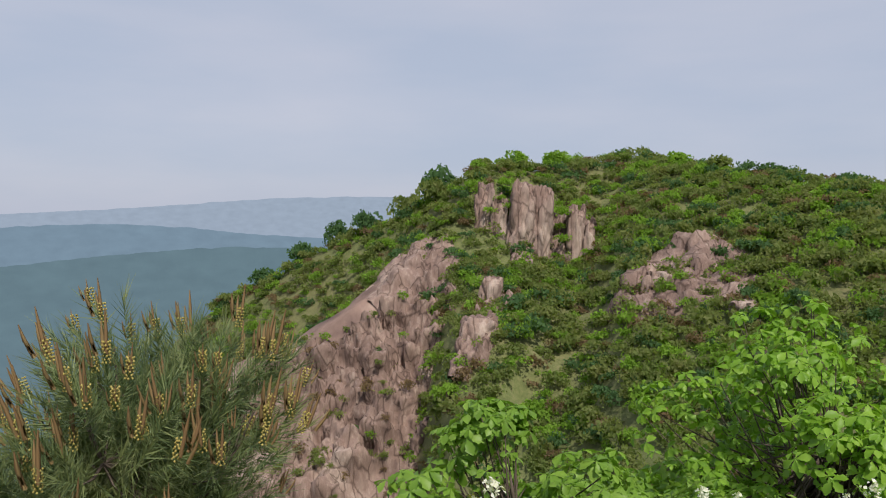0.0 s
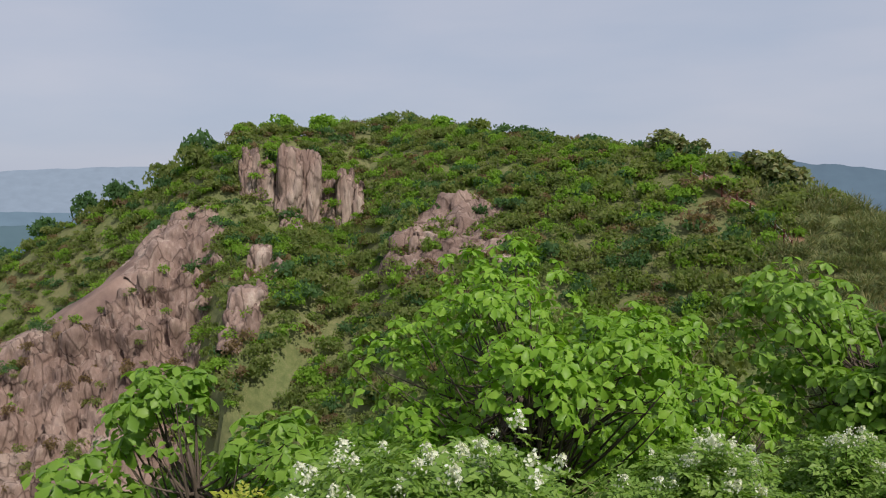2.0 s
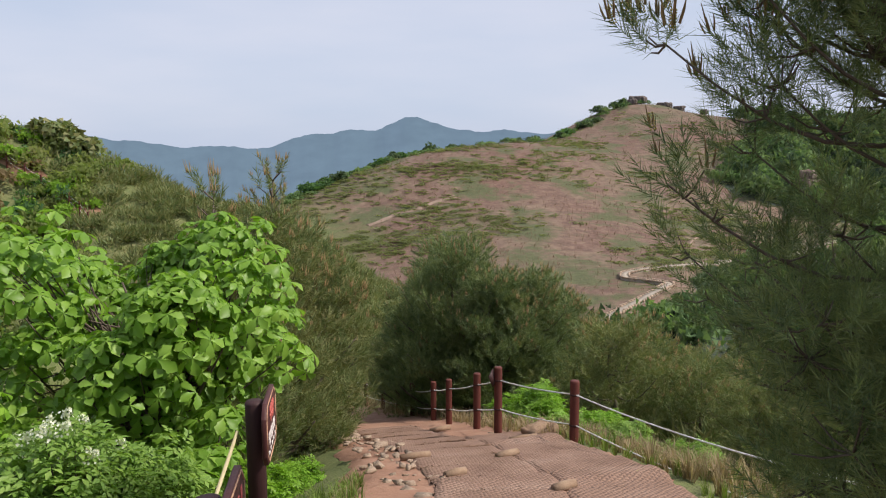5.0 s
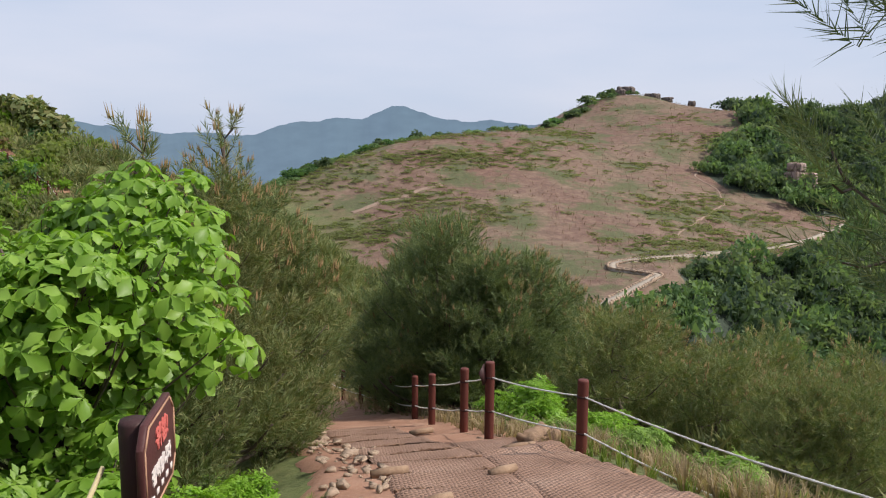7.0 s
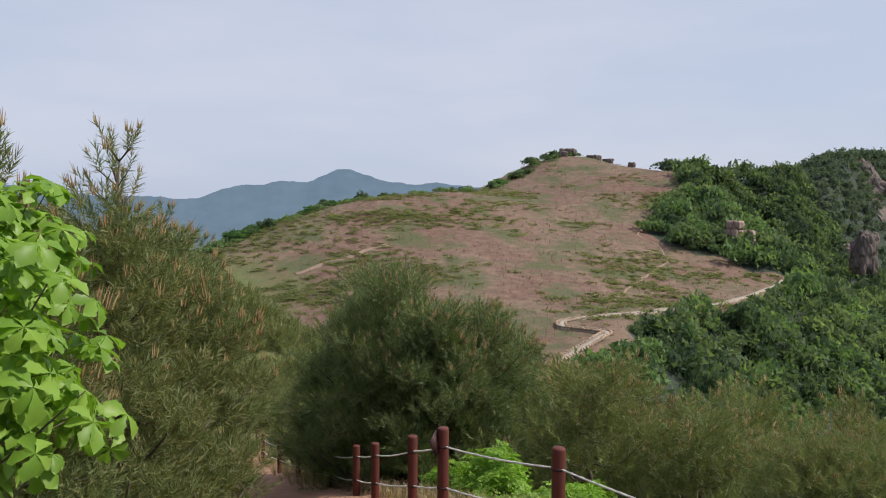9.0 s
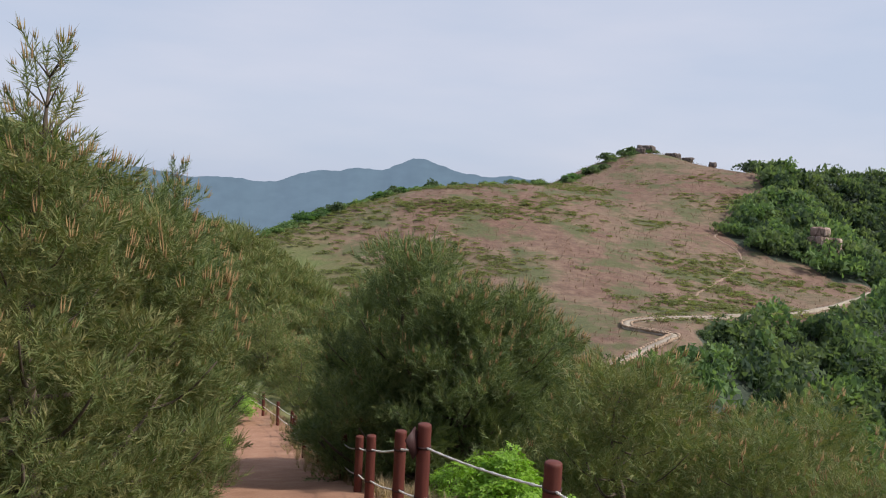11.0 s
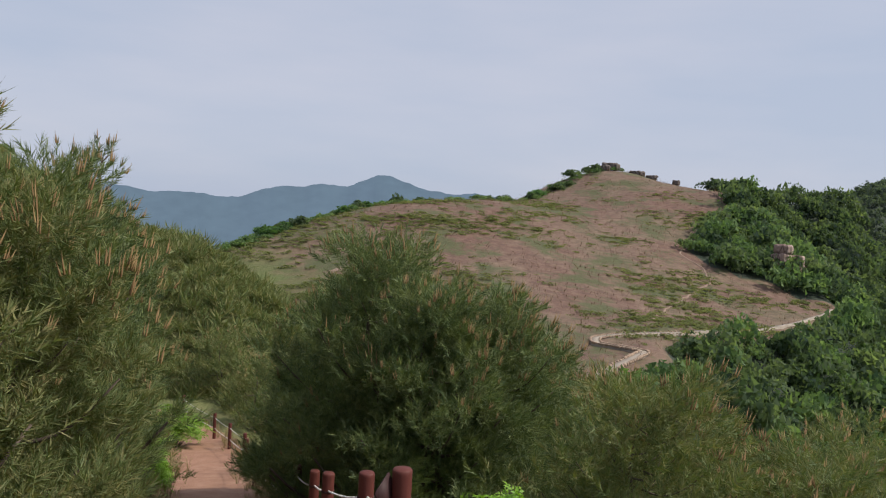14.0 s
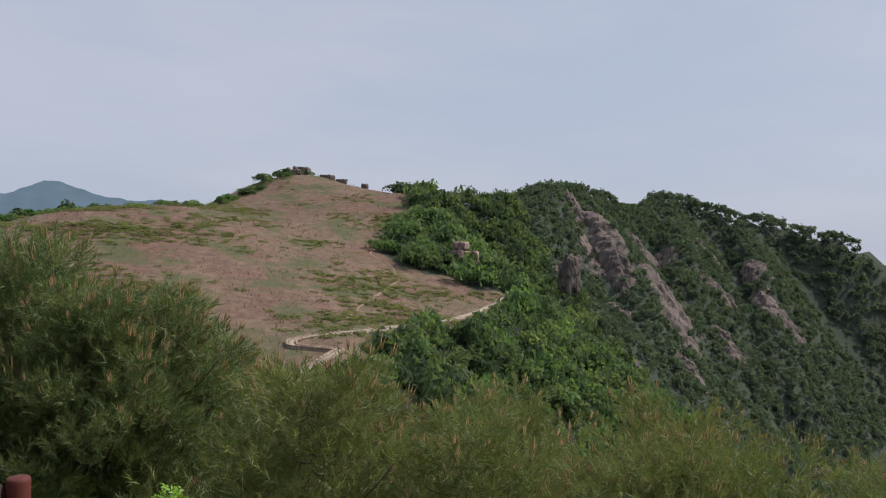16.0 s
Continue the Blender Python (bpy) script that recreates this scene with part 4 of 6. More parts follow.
def strip(y0, y1, left, right, lift, step=0.12, wob=0.0, seed=0, nx=14, stairs=0.0, shoulder=0.0, bumps=0.03):
    """A path surface between two y, across from left to right of the centre line."""
    ys = np.arange(y0, y1 + 1e-6, step)
    vs = []
    for y in ys:
        c = trail_point(y)
        l0 = left - shoulder * math.exp(-((y - 7.0) / 2.2) ** 2) + wob * noise.fractal(Vector((y * 0.9, seed, 0)), 1, 2, 3)
        r0 = right + wob * noise.fractal(Vector((y * 0.9, seed + 9, 0)), 1, 2, 3)
        for k in range(nx):
            x = c[0] + l0 + (r0 - l0) * k / (nx - 1)
            rough = bumps * noise.fractal(Vector((x * 2.2, y * 2.2, seed)), 1, 2, 4)
            edge = (-0.1 if bumps > 0.02 else -0.03) if k in (0, nx - 1) else 0.0
            tread = stairs * ((y % 0.9) / 0.9 - 0.5) * 0.16
            vs.append((x, y, lift + rough + edge + tread))
    vs = np.array(vs)
    vs[:, 2] += height(vs[:, 0], vs[:, 1])
    i = (np.arange(len(ys) - 1)[:, None] * nx + np.arange(nx - 1)[None]).ravel()
    return vs, np.stack([i, i + 1, i + nx + 1, i + nx], axis=1)


trail = new("road", mesh_of("road", strip(-8, 47, -1.75, 1.7, 0.045, 0.14, 0.45, 1, 20, 0, 0.55), M_EARTH, True))
tagged(trail, "bare red-brown earth hiking trail with stony edges", "trail", kind="structure")


def fibre_mat(y0, y1, left, right, label, seed):
    ob = new("path_mat", mesh_of("path_mat", strip(y0, y1, left, right, 0.085, 0.06, 0.03, seed, 26, 0.3, 0.0, 0.014), M_MAT, True))
    return tagged(ob, label, "mat", "mats on the trail")


fibre_mat(-1.5, 17.0, -0.95, 0.35, "brown woven palm-fibre mat over the trail steps", 4)
fibre_mat(-1.0, 13.3, 0.34, 1.55, "brown netted palm-fibre mat beside the steps", 6)


def mat_fringe(y, seed):
    """The rolled, frayed edge of the mat at one step."""
    rng = np.random.default_rng(seed)
    c = trail_point(y)
    xs = np.linspace(-0.95, 0.33, 34)
    path = np.stack([c[0] + xs, y + 0.03 * np.sin(xs * 4 + seed) + rng.normal(0, 0.006, 34), height(c[0] + xs, 0 * xs + y) + 0.07 + rng.normal(0, 0.006, 34)], axis=1)
    tufts = scatter((np.array([[-0.006, 0, 0], [0.006, 0, 0], [0, 0.05, -0.045]]), np.array([[0, 1, 2]])), frames_along(np.tile([0, 0, 1.0], (160, 1)), rng.normal(0, 0.4, 160)),
                    path[rng.integers(0, 34, 160)] + rng.normal(0, 0.012, (160, 3)) + [0, 0, 0.02], rng.uniform(0.7, 1.6, 160))
    root = thing("mat_edge", "rolled and frayed edge of a palm-fibre mat", "mat edge", (0, 0, 0), "step edges of the mat")
    piece("roll", tube(path, 0.016 + 0.005 * rng.random(34), 7), M_FRINGE, root)
    piece("fringe", tufts, M_FRINGE, root)


for k, y in enumerate(np.arange(5.2, 16.6, 0.95)):
    mat_fringe(y, k)


def log_step(y, x0, x1, turn):
    c = trail_point(y)
    p = np.array([[x0, -0.04, 0], [(x0 + x1) / 2, 0, 0.01], [x1, 0.05, 0]])
    root = thing("log_step", "short cut log holding the edge of a trail step", "log", (c[0], y, c[2] + 0.1), "logs on the trail steps")
    root.rotation_euler.z = turn
    piece("log", tube(p, [0.048, 0.052, 0.047], 12), M_LOG, root)


for y, x0, x1, turn in ((9.4, -0.75, -0.5, 0.1), (10.5, 0.1, 0.42, 0.15), (12.3, 0.75, 1.2, 0.05), (13.4, 0.7, 1.05, -0.1), (10.9, -1.1, -0.7, 0.0), (15.2, 0.3, 0.7, 0.1), (8.0, 0.2, 0.45, 0.1)):
    log_step(y, x0, x1, turn)


def stone_unit(seed, s=(1, 1, 0.6)):
    r = np.random.default_rng(seed + 300)
    pts = r.uniform(-0.5, 0.5, (16, 3))
    pts = np.sign(pts) * np.abs(pts * 2) ** 0.55 / 2 * np.array(s)
    bm = bmesh.new()
    for q in pts:
        bm.verts.new(q)
    bmesh.ops.convex_hull(bm, input=bm.verts[:])
    bmesh.ops.delete(bm, geom=[v for v in bm.verts if not v.link_faces], context="VERTS")
    bm.verts.index_update()
    geo = np.array([v.co[:] for v in bm.verts]), np.array([[v.index for v in f.verts] for f in bm.faces])
    bm.free()
    return geo


rng = np.random.default_rng(5)
for k in range(170):
    y = rng.uniform(6.5, 17) if k < 145 else rng.uniform(11.5, 15)
    c = trail_point(y)
    x = c[0] + (rng.normal(-1.2, 0.22) if k < 145 else rng.uniform(1.0, 1.5))
    s = rng.uniform(0.06, 0.24) * rng.uniform(0.5, 1.1)
    rock = new("stone", mesh_of("stone", stone_unit(k % 9, (1, rng.uniform(0.6, 1), rng.uniform(0.22, 0.45))), M_STONE))
    rock.matrix_world = pose(x, y, c[2] + 0.05 + s * 0.08, 0, rng.uniform(-12, 12), rng.uniform(0, 360)) @ Matrix.Scale(s, 4)
    tagged(rock, "pale buff broken stone at the trail edge", "stone", "stones along the trail")

# ---- rope fence ----
POST_R = 0.068
POSTS = [(4.9, 1.6, -1.2, 1.15), (4.3, 6.5, -2.35, 1.15), (3.24, 11.7, -3.15, 1.15), (2.45, 13.46, -3.5, 1.24), (2.33, 14.9, -3.98, 1.2), (2.07, 17.0, -4.65, 1.14), (1.94, 18.86, -5.25, 1.13),
         (1.68, 22.0, -6.2, 1.1), (1.4, 24.0, -6.8, 1.1), (1.04, 26.5, -7.5, 1.1), (0.5, 29.0, -8.1, 1.1), (-0.1, 33.5, -9.2, 1.1), (-0.4, 36.5, -9.9, 1.1), (-1.2, 39.2, -10.3, 1.1), (-2.1, 41.8, -10.6, 1.1), (-4, 45.6, -10.8, 1.1)]


def fence_post(x, y, z, tall, dark=False, sleeve=False):
    root = thing("fence_post", "round red-brown painted trail fence post", "fence post", (x, y, z), "posts of the rope fence")
    r = POST_R
    prof = np.array([[0, 0, -0.35], [0, 0, 0.0], [0, 0, tall - 0.03], [0, 0, tall - 0.008], [0, 0, tall]])
    piece("post", tube(prof, [r, r, r, r * 0.97, r * 0.86], 20), M_POSTTOP if dark else M_POST, root)
    for h in (0.82 * tall, 0.42 * tall):
        piece("eyelet", moved(tube(np.array([[0, 0, -0.012], [0, 0, 0.012]]), [r + 0.006, r + 0.006], 20), pose(0, 0, h)), M_POSTTOP, root)
    if sleeve:
        piece("sleeve", tube(np.array([[0, 0, -0.2], [0, 0, 0.2], [0, 0, 0.21]]), [r + 0.012, r + 0.012, r], 20), M_CONCRETE, root, "grey concrete foot sleeve")
    return root


for k, (x, y, z, tall) in enumerate(POSTS):
    fence_post(x, y, z, tall, False, k == 2)


def rope(a, b, sag, name="rope", r=0.011):
    """A twisted rope that hangs between two points."""
    a, b = np.array(a), np.array(b)
    n = 26
    k = np.linspace(0, 1, n)[:, None]
    path = a + (b - a) * k - np.array([0, 0, 1]) * sag * 4 * k * (1 - k)
    root = thing(name, "white twisted rope strung between the fence posts", "rope", (0, 0, 0), "ropes of the fence")
    m = int(np.linalg.norm(b - a) / 0.03)
    k = np.linspace(0, 1, m)[:, None]
    path = a + (b - a) * k - np.array([0, 0, 1]) * sag * 4 * k * (1 - k)
    for s in range(2):
        ph = k * np.linalg.norm(b - a) / 0.075 * 6.283 + s * 3.1416
        d = (b - a) / np.linalg.norm(b - a)
        x = np.cross(d, [0, 0, 1])
        x /= np.linalg.norm(x)
        y = np.cross(d, x)
        piece("strand", tube(path + (np.cos(ph) * x + np.sin(ph) * y) * r * 0.55, r * 0.72, 4), M_ROPE, root)


for (ax, ay, az, ah), (bx, by, bz, bh) in zip(POSTS[:-1], POSTS[1:]):
    gap = math.hypot(bx - ax, by - ay)
    for h in (0.82, 0.42):
        rope((ax, ay, az + ah * h), (bx, by, bz + bh * h), 0.016 * gap)

# posts and boards on the other side of the trail
def lettering(words, m, size, material, parent, label):
    """Raised letters in the built-in font, centred on m."""
    curve = bpy.data.curves.new("lettering", "FONT")
    curve.body, curve.size, curve.extrude, curve.offset = words, size, 0.003, 0.004
    curve.align_x, curve.align_y = "CENTER", "CENTER"
    tmp = bpy.data.objects.new("lettering_curve", curve)
    bpy.context.scene.collection.objects.link(tmp)
    me = bpy.data.meshes.new_from_object(tmp.evaluated_get(bpy.context.evaluated_depsgraph_get()))
    bpy.data.objects.remove(tmp)
    bpy.data.curves.remove(curve)
    me.transform(m)
    me.materials.clear()
    me.materials.append(material)
    ob = new("lettering", me)
    ob.parent = parent
    if label:
        tagged(ob, label)
    return ob


def board_plate(width, high, clip, thick):
    """A flat board facing +x with its corners cut off."""
    y, z = width / 2, high / 2
    rim = [(y - clip, z), (y, z - clip), (y, -z + clip), (y - clip, -z), (-y + clip, -z), (-y, -z + clip), (-y, z - clip), (-y + clip, z)]
    bm = bmesh.new()
    face = bm.faces.new([bm.verts.new((thick / 2, a, b)) for a, b in rim])
    for v in bmesh.ops.extrude_face_region(bm, geom=[face])["geom"]:
        if isinstance(v, bmesh.types.BMVert):
            v.co.x = -thick / 2
    bmesh.ops.recalc_face_normals(bm, faces=bm.faces[:])
    bmesh.ops.bevel(bm, geom=bm.edges[:], offset=0.004, segments=1, affect="EDGES")
    bmesh.ops.triangulate(bm, faces=bm.faces[:])
    bm.verts.index_update()
    geo = np.array([v.co[:] for v in bm.verts]), np.array([[v.index for v in f.verts] for f in bm.faces])
    bm.free()
    return geo, rim


def trail_sign(x, y, z, top, label, words):
    """A round post with a cut-cornered board along the trail, a little higher than the post."""
    root = thing("trail_sign", label, "sign", (x, y, z), "signs beside the trail")
    r, tall = 0.07, top - z
    piece("post", tube(np.array([[0, 0, -0.3], [0, 0, tall - 0.02], [0, 0, tall]]), [r, r, r * 0.88], 20), M_POSTTOP, root, "dark maroon round post")
    m = pose(0.095, 0.04, tall - 0.19)
    geo, rim = board_plate(0.66, 0.46, 0.09, 0.035)
    board = piece("board", moved(geo, m), M_SIGN, root, "dark maroon board")
    loop = np.array([(0.0185, a * 0.93, b * 0.91) for a, b in rim + rim[:1]])
    piece("rim", moved(join([tube(np.array([p, q]), 0.006, 5) for p, q in zip(loop[:-1], loop[1:])]), m), M_SIGNEDGE, board, "thin orange rim line")
    if words:
        lettering(words[0], m @ pose(0.0205, 0.03, 0.09, 90, 0, 90), 0.125, M_REDPAINT, board, "pinkish red lettering")
        lettering(words[1], m @ pose(0.0205, 0.0, -0.06, 90, 0, 90), 0.088, M_PAINT, board, "white lettering")
    rng = np.random.default_rng(int(y * 10) + 50)
    for row, paint in ((2, M_PAINT),) if words else ((0, M_REDPAINT), (1, M_PAINT), (2, M_PAINT)):
        for k in range(5):
            bar = rounded_box(0.006, rng.uniform(0.03, 0.06), 0.03 if row == 2 else rng.uniform(0.05, 0.09), 0.002, 1)
            piece("lettering", moved(bar, m @ pose(0.02, -0.2 + k * 0.1, 0.1 - 0.125 * row, rng.uniform(-20, 20))), paint, board, "worn unreadable lettering")


trail_sign(-0.69, 6.74, -1.62, -0.5, "maroon post with a dark board warning of a cliff", ("위험!", "절벽입니다"))
trail_sign(-0.63, 4.54, -1.09, -0.24, "maroon post with a worn red and white lettered board", ())
trail_sign(-0.62, 2.85, -0.68, 0.24, "maroon post with a worn board at the top of the trail", ())
pole = thing("pole", "pale bare pole leaning on the sign post", "pole", (-1.02, 5.75, -1.4))
piece("stick", tube(np.array([[0, 0, 0], [0.1, 0.42, 0.36], [0.22, 0.86, 0.72]]), [0.016, 0.015, 0.012], 8), M_BAMBOO, pole)

small = thing("trail_sign", "small dark board with pale lines on a fence post", "sign", (2.45, 13.46, -2.4), "signs beside the trail")
tilt = pose(-0.1, -0.05, -0.03, 0, -6, -38)
small_board = piece("board", moved(rounded_box(0.018, 0.2, 0.24, 0.005), tilt @ pose(0, 0, 0, 28, 0, 0)), M_POSTTOP, small)
for k in range(3):
    piece("lettering", moved(rounded_box(0.004, 0.14, 0.025, 0.001, 1), tilt @ pose(-0.0105, 0, 0, 28) @ pose(0, 0, 0.07 - 0.07 * k)), M_PAINT, small_board, "pale unreadable line")

# ---- near plants ----
def at_ground(x, y, sink=0.05):
    return (x, y, ground_z(x, y) - sink)


PINES = "pines round the trail"
pine("pine_tree", "young pine with yellow pollen cones and tan candles", (-3.35, -1.32, -0.75), 1.97, 0.72, 31, 1700, 50, 0.0045, 0.05, (0.1, 0.0), None, PINES, 0.06, 0.105, 0.15, 0.8)
def clear_of_trail(p):
    """Keeps the overhanging pine's limbs off the walkers' line."""
    return not (p[1] > 5.7 or (p[0] < 2.3 and p[2] < 1.6) or (p[0] < 2.65 and p[1] > 5.0))


pine("pine_tree", "pine with bare grey limbs and candles over the trail edge", (3.15, 4.4, -1.55), 5.0, 1.5, 32, 4200, 44, 0.0042, 0.045, (-0.2, 0.1), None, PINES, 0.04, 0.105, 0.17, 0.5, clear_of_trail, ((1.47, 4.6, 1.8), (1.75, 4.6, 2.15), (1.8, 4.3, 1.95), (2.0, 4.6, 1.9), (2.0, 4.5, 1.6), (2.2, 4.3, 2.1), (1.55, 4.7, 1.15), (2.05, 4.75, 0.75), (1.97, 5.4, 0.72), (2.08, 5.35, 0.48), (2.1, 4.9, 1.3), (2.25, 4.6, 0.3), (2.25, 4.2, -0.05), (2.3, 4.7, -0.35), (2.2, 4.4, 0.5), (2.35, 4.0, 0.2), (2.45, 4.9, 0.05), (2.35, 4.4, -0.7), (2.5, 3.9, 0.6), (2.4, 4.6, 0.9)), 14)
for x, y, tall, radius, seed in ((-1.45, 13.95, 4.5, 1.5, 41), (-0.95, 15.7, 3.7, 1.25, 45), (-3.5, 14.6, 4.3, 1.9, 44), (-1.5, 18.1, 4.9, 1.55, 42), (-2.6, 20.8, 5.9, 1.9, 43), (-4.4, 18.5, 5.2, 2.0, 46), (-4.9, 24.5, 6.2, 2.3, 47), (-2.1, 22.3, 5.9, 1.3, 48), (-2.05, 11.9, 4.2, 1.1, 49)):
    pine("pine_tree", "bushy dark green pine with tan candles beside the trail", at_ground(x, y), tall, radius, seed, 2500, 26, 0.011, 0.04, (0.2, 0), M_NEEDLE_RUST if seed in (41, 45, 49) else M_NEEDLE, PINES, 0.02, 0.125, 0.2, leader=0.75 if seed in (41, 49, 48) else 0.0)
for x, y, tall, radius, seed in ((2.9, 21.6, 4.9, 2.2, 51), (4.6, 20.8, 4.3, 2.0, 52), (2.6, 25.2, 5.2, 2.0, 53), (6.2, 23.6, 4.3, 2.0, 54), (3.6, 20.0, 4.0, 1.6, 55), (2.75, 22.9, 4.6, 1.7, 56), (3.3, 24.6, 4.4, 1.9, 57), (2.2, 27.2, 4.2, 1.8, 58)):
    pine("pine_tree", "broad dark pine with rusty new shoots behind the fence", at_ground(x, y), tall, radius, seed, 3600, 26, 0.011, 0.03, (0.1, -0.2), M_NEEDLE, PINES, 0.03, 0.125, 0.2)

# low pines down the eastern slope
rng = np.random.default_rng(77)
low_pines = []
for k in range(4):
    low_pines.append(pine("pine_tree", "low rusty-tipped pine on the steep slope", (0, 0, -60), 2.6, 1.6, 60 + k, 800, 15, 0.02, 0.07, (0.1, 0.1), M_NEEDLE_RUST, "low pines on the slope", 0.02, 0.15, 0.17))
spots = []
while len(spots) < 84:
    x, y = rng.uniform(4.5, 34), rng.uniform(10.5, 52)
    if x < 5.2 + max(0, y - 24) * 0.12 or (x < 9 and 18 < y < 28) or (x < 6 and y < 15):
        continue
    if all(math.hypot(x - a, y - b) > 1.5 for a, b in spots):
        spots.append((x, y))
for x, y in ((-2.9, 27.5), (-4.4, 29.5), (-3.6, 32), (-5.6, 33.5), (-4.8, 36.5), (-7, 38), (-6.4, 41), (-8.5, 43), (-6.2, 26.5), (-8, 30.5), (-9.5, 35), (-10.5, 40), (1.6, 33), (2.4, 37), (1.0, 40.5), (3.5, 31), (4.5, 35), (-0.6, 45), (2.5, 43), (-11, 46), (-8, 49), (-3, 50.5), (0.5, 49), (-13, 50), (6.4, 18.2), (8, 16.8), (8.2, 20.4), (9.5, 22.4), (7, 15.4), (5.5, 16.6), (9.8, 18.4), (10.4, 25), (8.8, 27), (7.8, 13.2), (6.4, 12.2), (9.6, 14.6)):
    spots.append((x, y))
near_pines = [pine("pine_tree", "low rusty-tipped pine below the rope fence", (0, 0, -60), 2.6, 1.55, 64 + k, 1000, 24, 0.012, 0.05, (0.1, 0.1), M_NEEDLE_RUST, "low pines on the slope", 0.02, 0.13, 0.16) for k in range(2)]
used = [0, 0, 0, 0, 0, 0]
for k, (x, y) in enumerate(spots):
    close = math.hypot(x - 1.8, y - 8) < 19
    which = 4 + k % 2 if close else k % 4
    s = rng.uniform(0.8, 1.25) * (0.75 if y < 15 else 1)
    m = pose(x, y, ground_z(x, y) - 0.1, 0, 0, rng.uniform(0, 360))
    source = near_pines[which - 4] if close else low_pines[which]
    ob = copy_thing(source, m) if used[which] else source
    used[which] = 1
    ob.matrix_basis = m
    ob.scale = (s, s, s)

oak("broad young oak with fresh green leaves beside the trail sign", (-2.2, 9.6, -2.75), (-0.2, 0, 1.93), (1.95, 1.6, 1.9), 21, 1650, M_OAK, 0.165, loose=290)
oak("oak sapling with broad drooping leaves behind the warning sign", at_ground(-1.72, 8.3), (0.1, 0, 0.95), (0.85, 0.85, 0.95), 27, 330, M_OAK, 0.165)
oak("yellow-green young oak on the slope below the trail", at_ground(-4.4, 5.2), (0, 0, 1.9), (1.8, 1.6, 1.5), 22, 1450, M_OAK_YELLOW, 0.118, loose=200)
oak("low bright green oak on the slope", at_ground(-5.6, 2.2), (0, 0, 1.5), (1.4, 1.3, 1.0), 23, 624, M_OAK, 0.14)
oak("low bright green oak on the slope", at_ground(-4.0, 7.6), (0, 0, 1.5), (1.3, 1.2, 1.0), 24, 546, M_OAK_YELLOW, 0.14)
oak("low bright green oak on the slope", at_ground(-6.8, 6.0), (0, 0, 1.8), (1.4, 1.3, 1.1), 25, 546, M_OAK_YELLOW, 0.14)
oak("low bright green oak on the slope", at_ground(-6.5, 4.0), (0, 0, 1.3), (1.2, 1.2, 0.9), 26, 494, M_OAK, 0.14)
FLOWERING = "flowering shrubs beside the trail"
for x, y, rx, rz, seed, fl, n in ((-2.7, 1.9, 1.1, 1.05, 81, 48, 560), (-2.3, 4.3, 1.1, 1.0, 82, 44, 600), (-1.75, 6.0, 0.9, 0.95, 83, 22, 540), (-3.6, 3.2, 1.0, 1.1, 84, 36, 520), (-3.1, 6.4, 1.0, 1.1, 86, 30, 520)):
    shrub("flowering_ash", "light green flowering shrub with white blossom clusters", "shrub", at_ground(x, y), (rx, rx, rz), seed, n, M_ASH, 0.15, fl, FLOWERING)
for x, y, rx, rz, seed in ((-2.6, -0.95, 0.75, 0.98, 91), (-2.55, -0.2, 0.75, 0.95, 92), (-2.7, 0.6, 0.7, 0.92, 94), (-1.9, 3.0, 0.6, 0.6, 93), (-3.6, 0.5, 0.8, 1.0, 95), (-1.0, 9.2, 0.5, 0.75, 96), (-1.7, 1.7, 0.6, 0.5, 97)):
    shrub("shrub", "yellow-green shrub of fine compound leaves", "shrub", at_ground(x, y), (rx, rx, rz), seed, 420 if seed in (91, 92, 94) else 250, M_YELLOW if seed != 96 else M_OAK_YELLOW, 0.095 if seed in (91, 92, 94) else 0.13, 1 if seed == 92 else 0, "yellow-green shrubs beside the trail")
shrub("shrub", "bright yellow-green shrub behind the fence posts", "shrub", at_ground(3.7, 15.6), (0.75, 0.75, 0.9), 98, 330, M_OAK_YELLOW, 0.15, 0, "")
shrub("shrub", "bright yellow-green shrub behind the fence posts", "shrub", at_ground(4.6, 14.6), (0.7, 0.7, 0.6), 99, 280, M_OAK_YELLOW, 0.14, 0, "")
shrub("shrub", "fresh green shrub at the bend of the trail", "shrub", at_ground(-2.0, 27.5), (0.8, 0.8, 1.2), 100, 330, M_OAK, 0.17, 0, "")
shrub("shrub", "fresh green shrub at the bend of the trail", "shrub", at_ground(-3.4, 40), (1.6, 1.2, 1.4), 101, 380, M_OAK, 0.2, 0, "")

UNDER = "low shrubs at the trail edge"
for k, (x, y, rx, rz, mat) in enumerate(((-1.35, 9.9, 0.5, 0.5, M_ASH), (-0.75, 11.2, 0.45, 0.35, M_OAK_YELLOW), (-1.3, 12.2, 0.6, 0.5, M_ASH), (-1.5, 7.4, 0.55, 0.6, M_ASH), (-1.25, 5.0, 0.4, 0.45, M_ASH), (-1.3, 3.7, 0.35, 0.4, M_YELLOW), (-1.1, 8.3, 0.35, 0.4, M_OAK_YELLOW),
                                         (3.6, 13.4, 0.5, 0.35, M_ASH), (4.3, 12.3, 0.55, 0.4, M_ASH), (4.6, 10.6, 0.6, 0.4, M_ASH), (3.3, 16.8, 0.6, 0.7, M_OAK_YELLOW), (-3.6, 10.9, 0.8, 0.9, M_ASH), (-4.6, 9.2, 0.9, 1.0, M_OAK_YELLOW))):
    shrub("shrub", "low leafy shrub at the edge of the trail", "shrub", at_ground(x, y), (rx, rx, rz), 130 + k, 130, mat, 0.12, 0, UNDER)

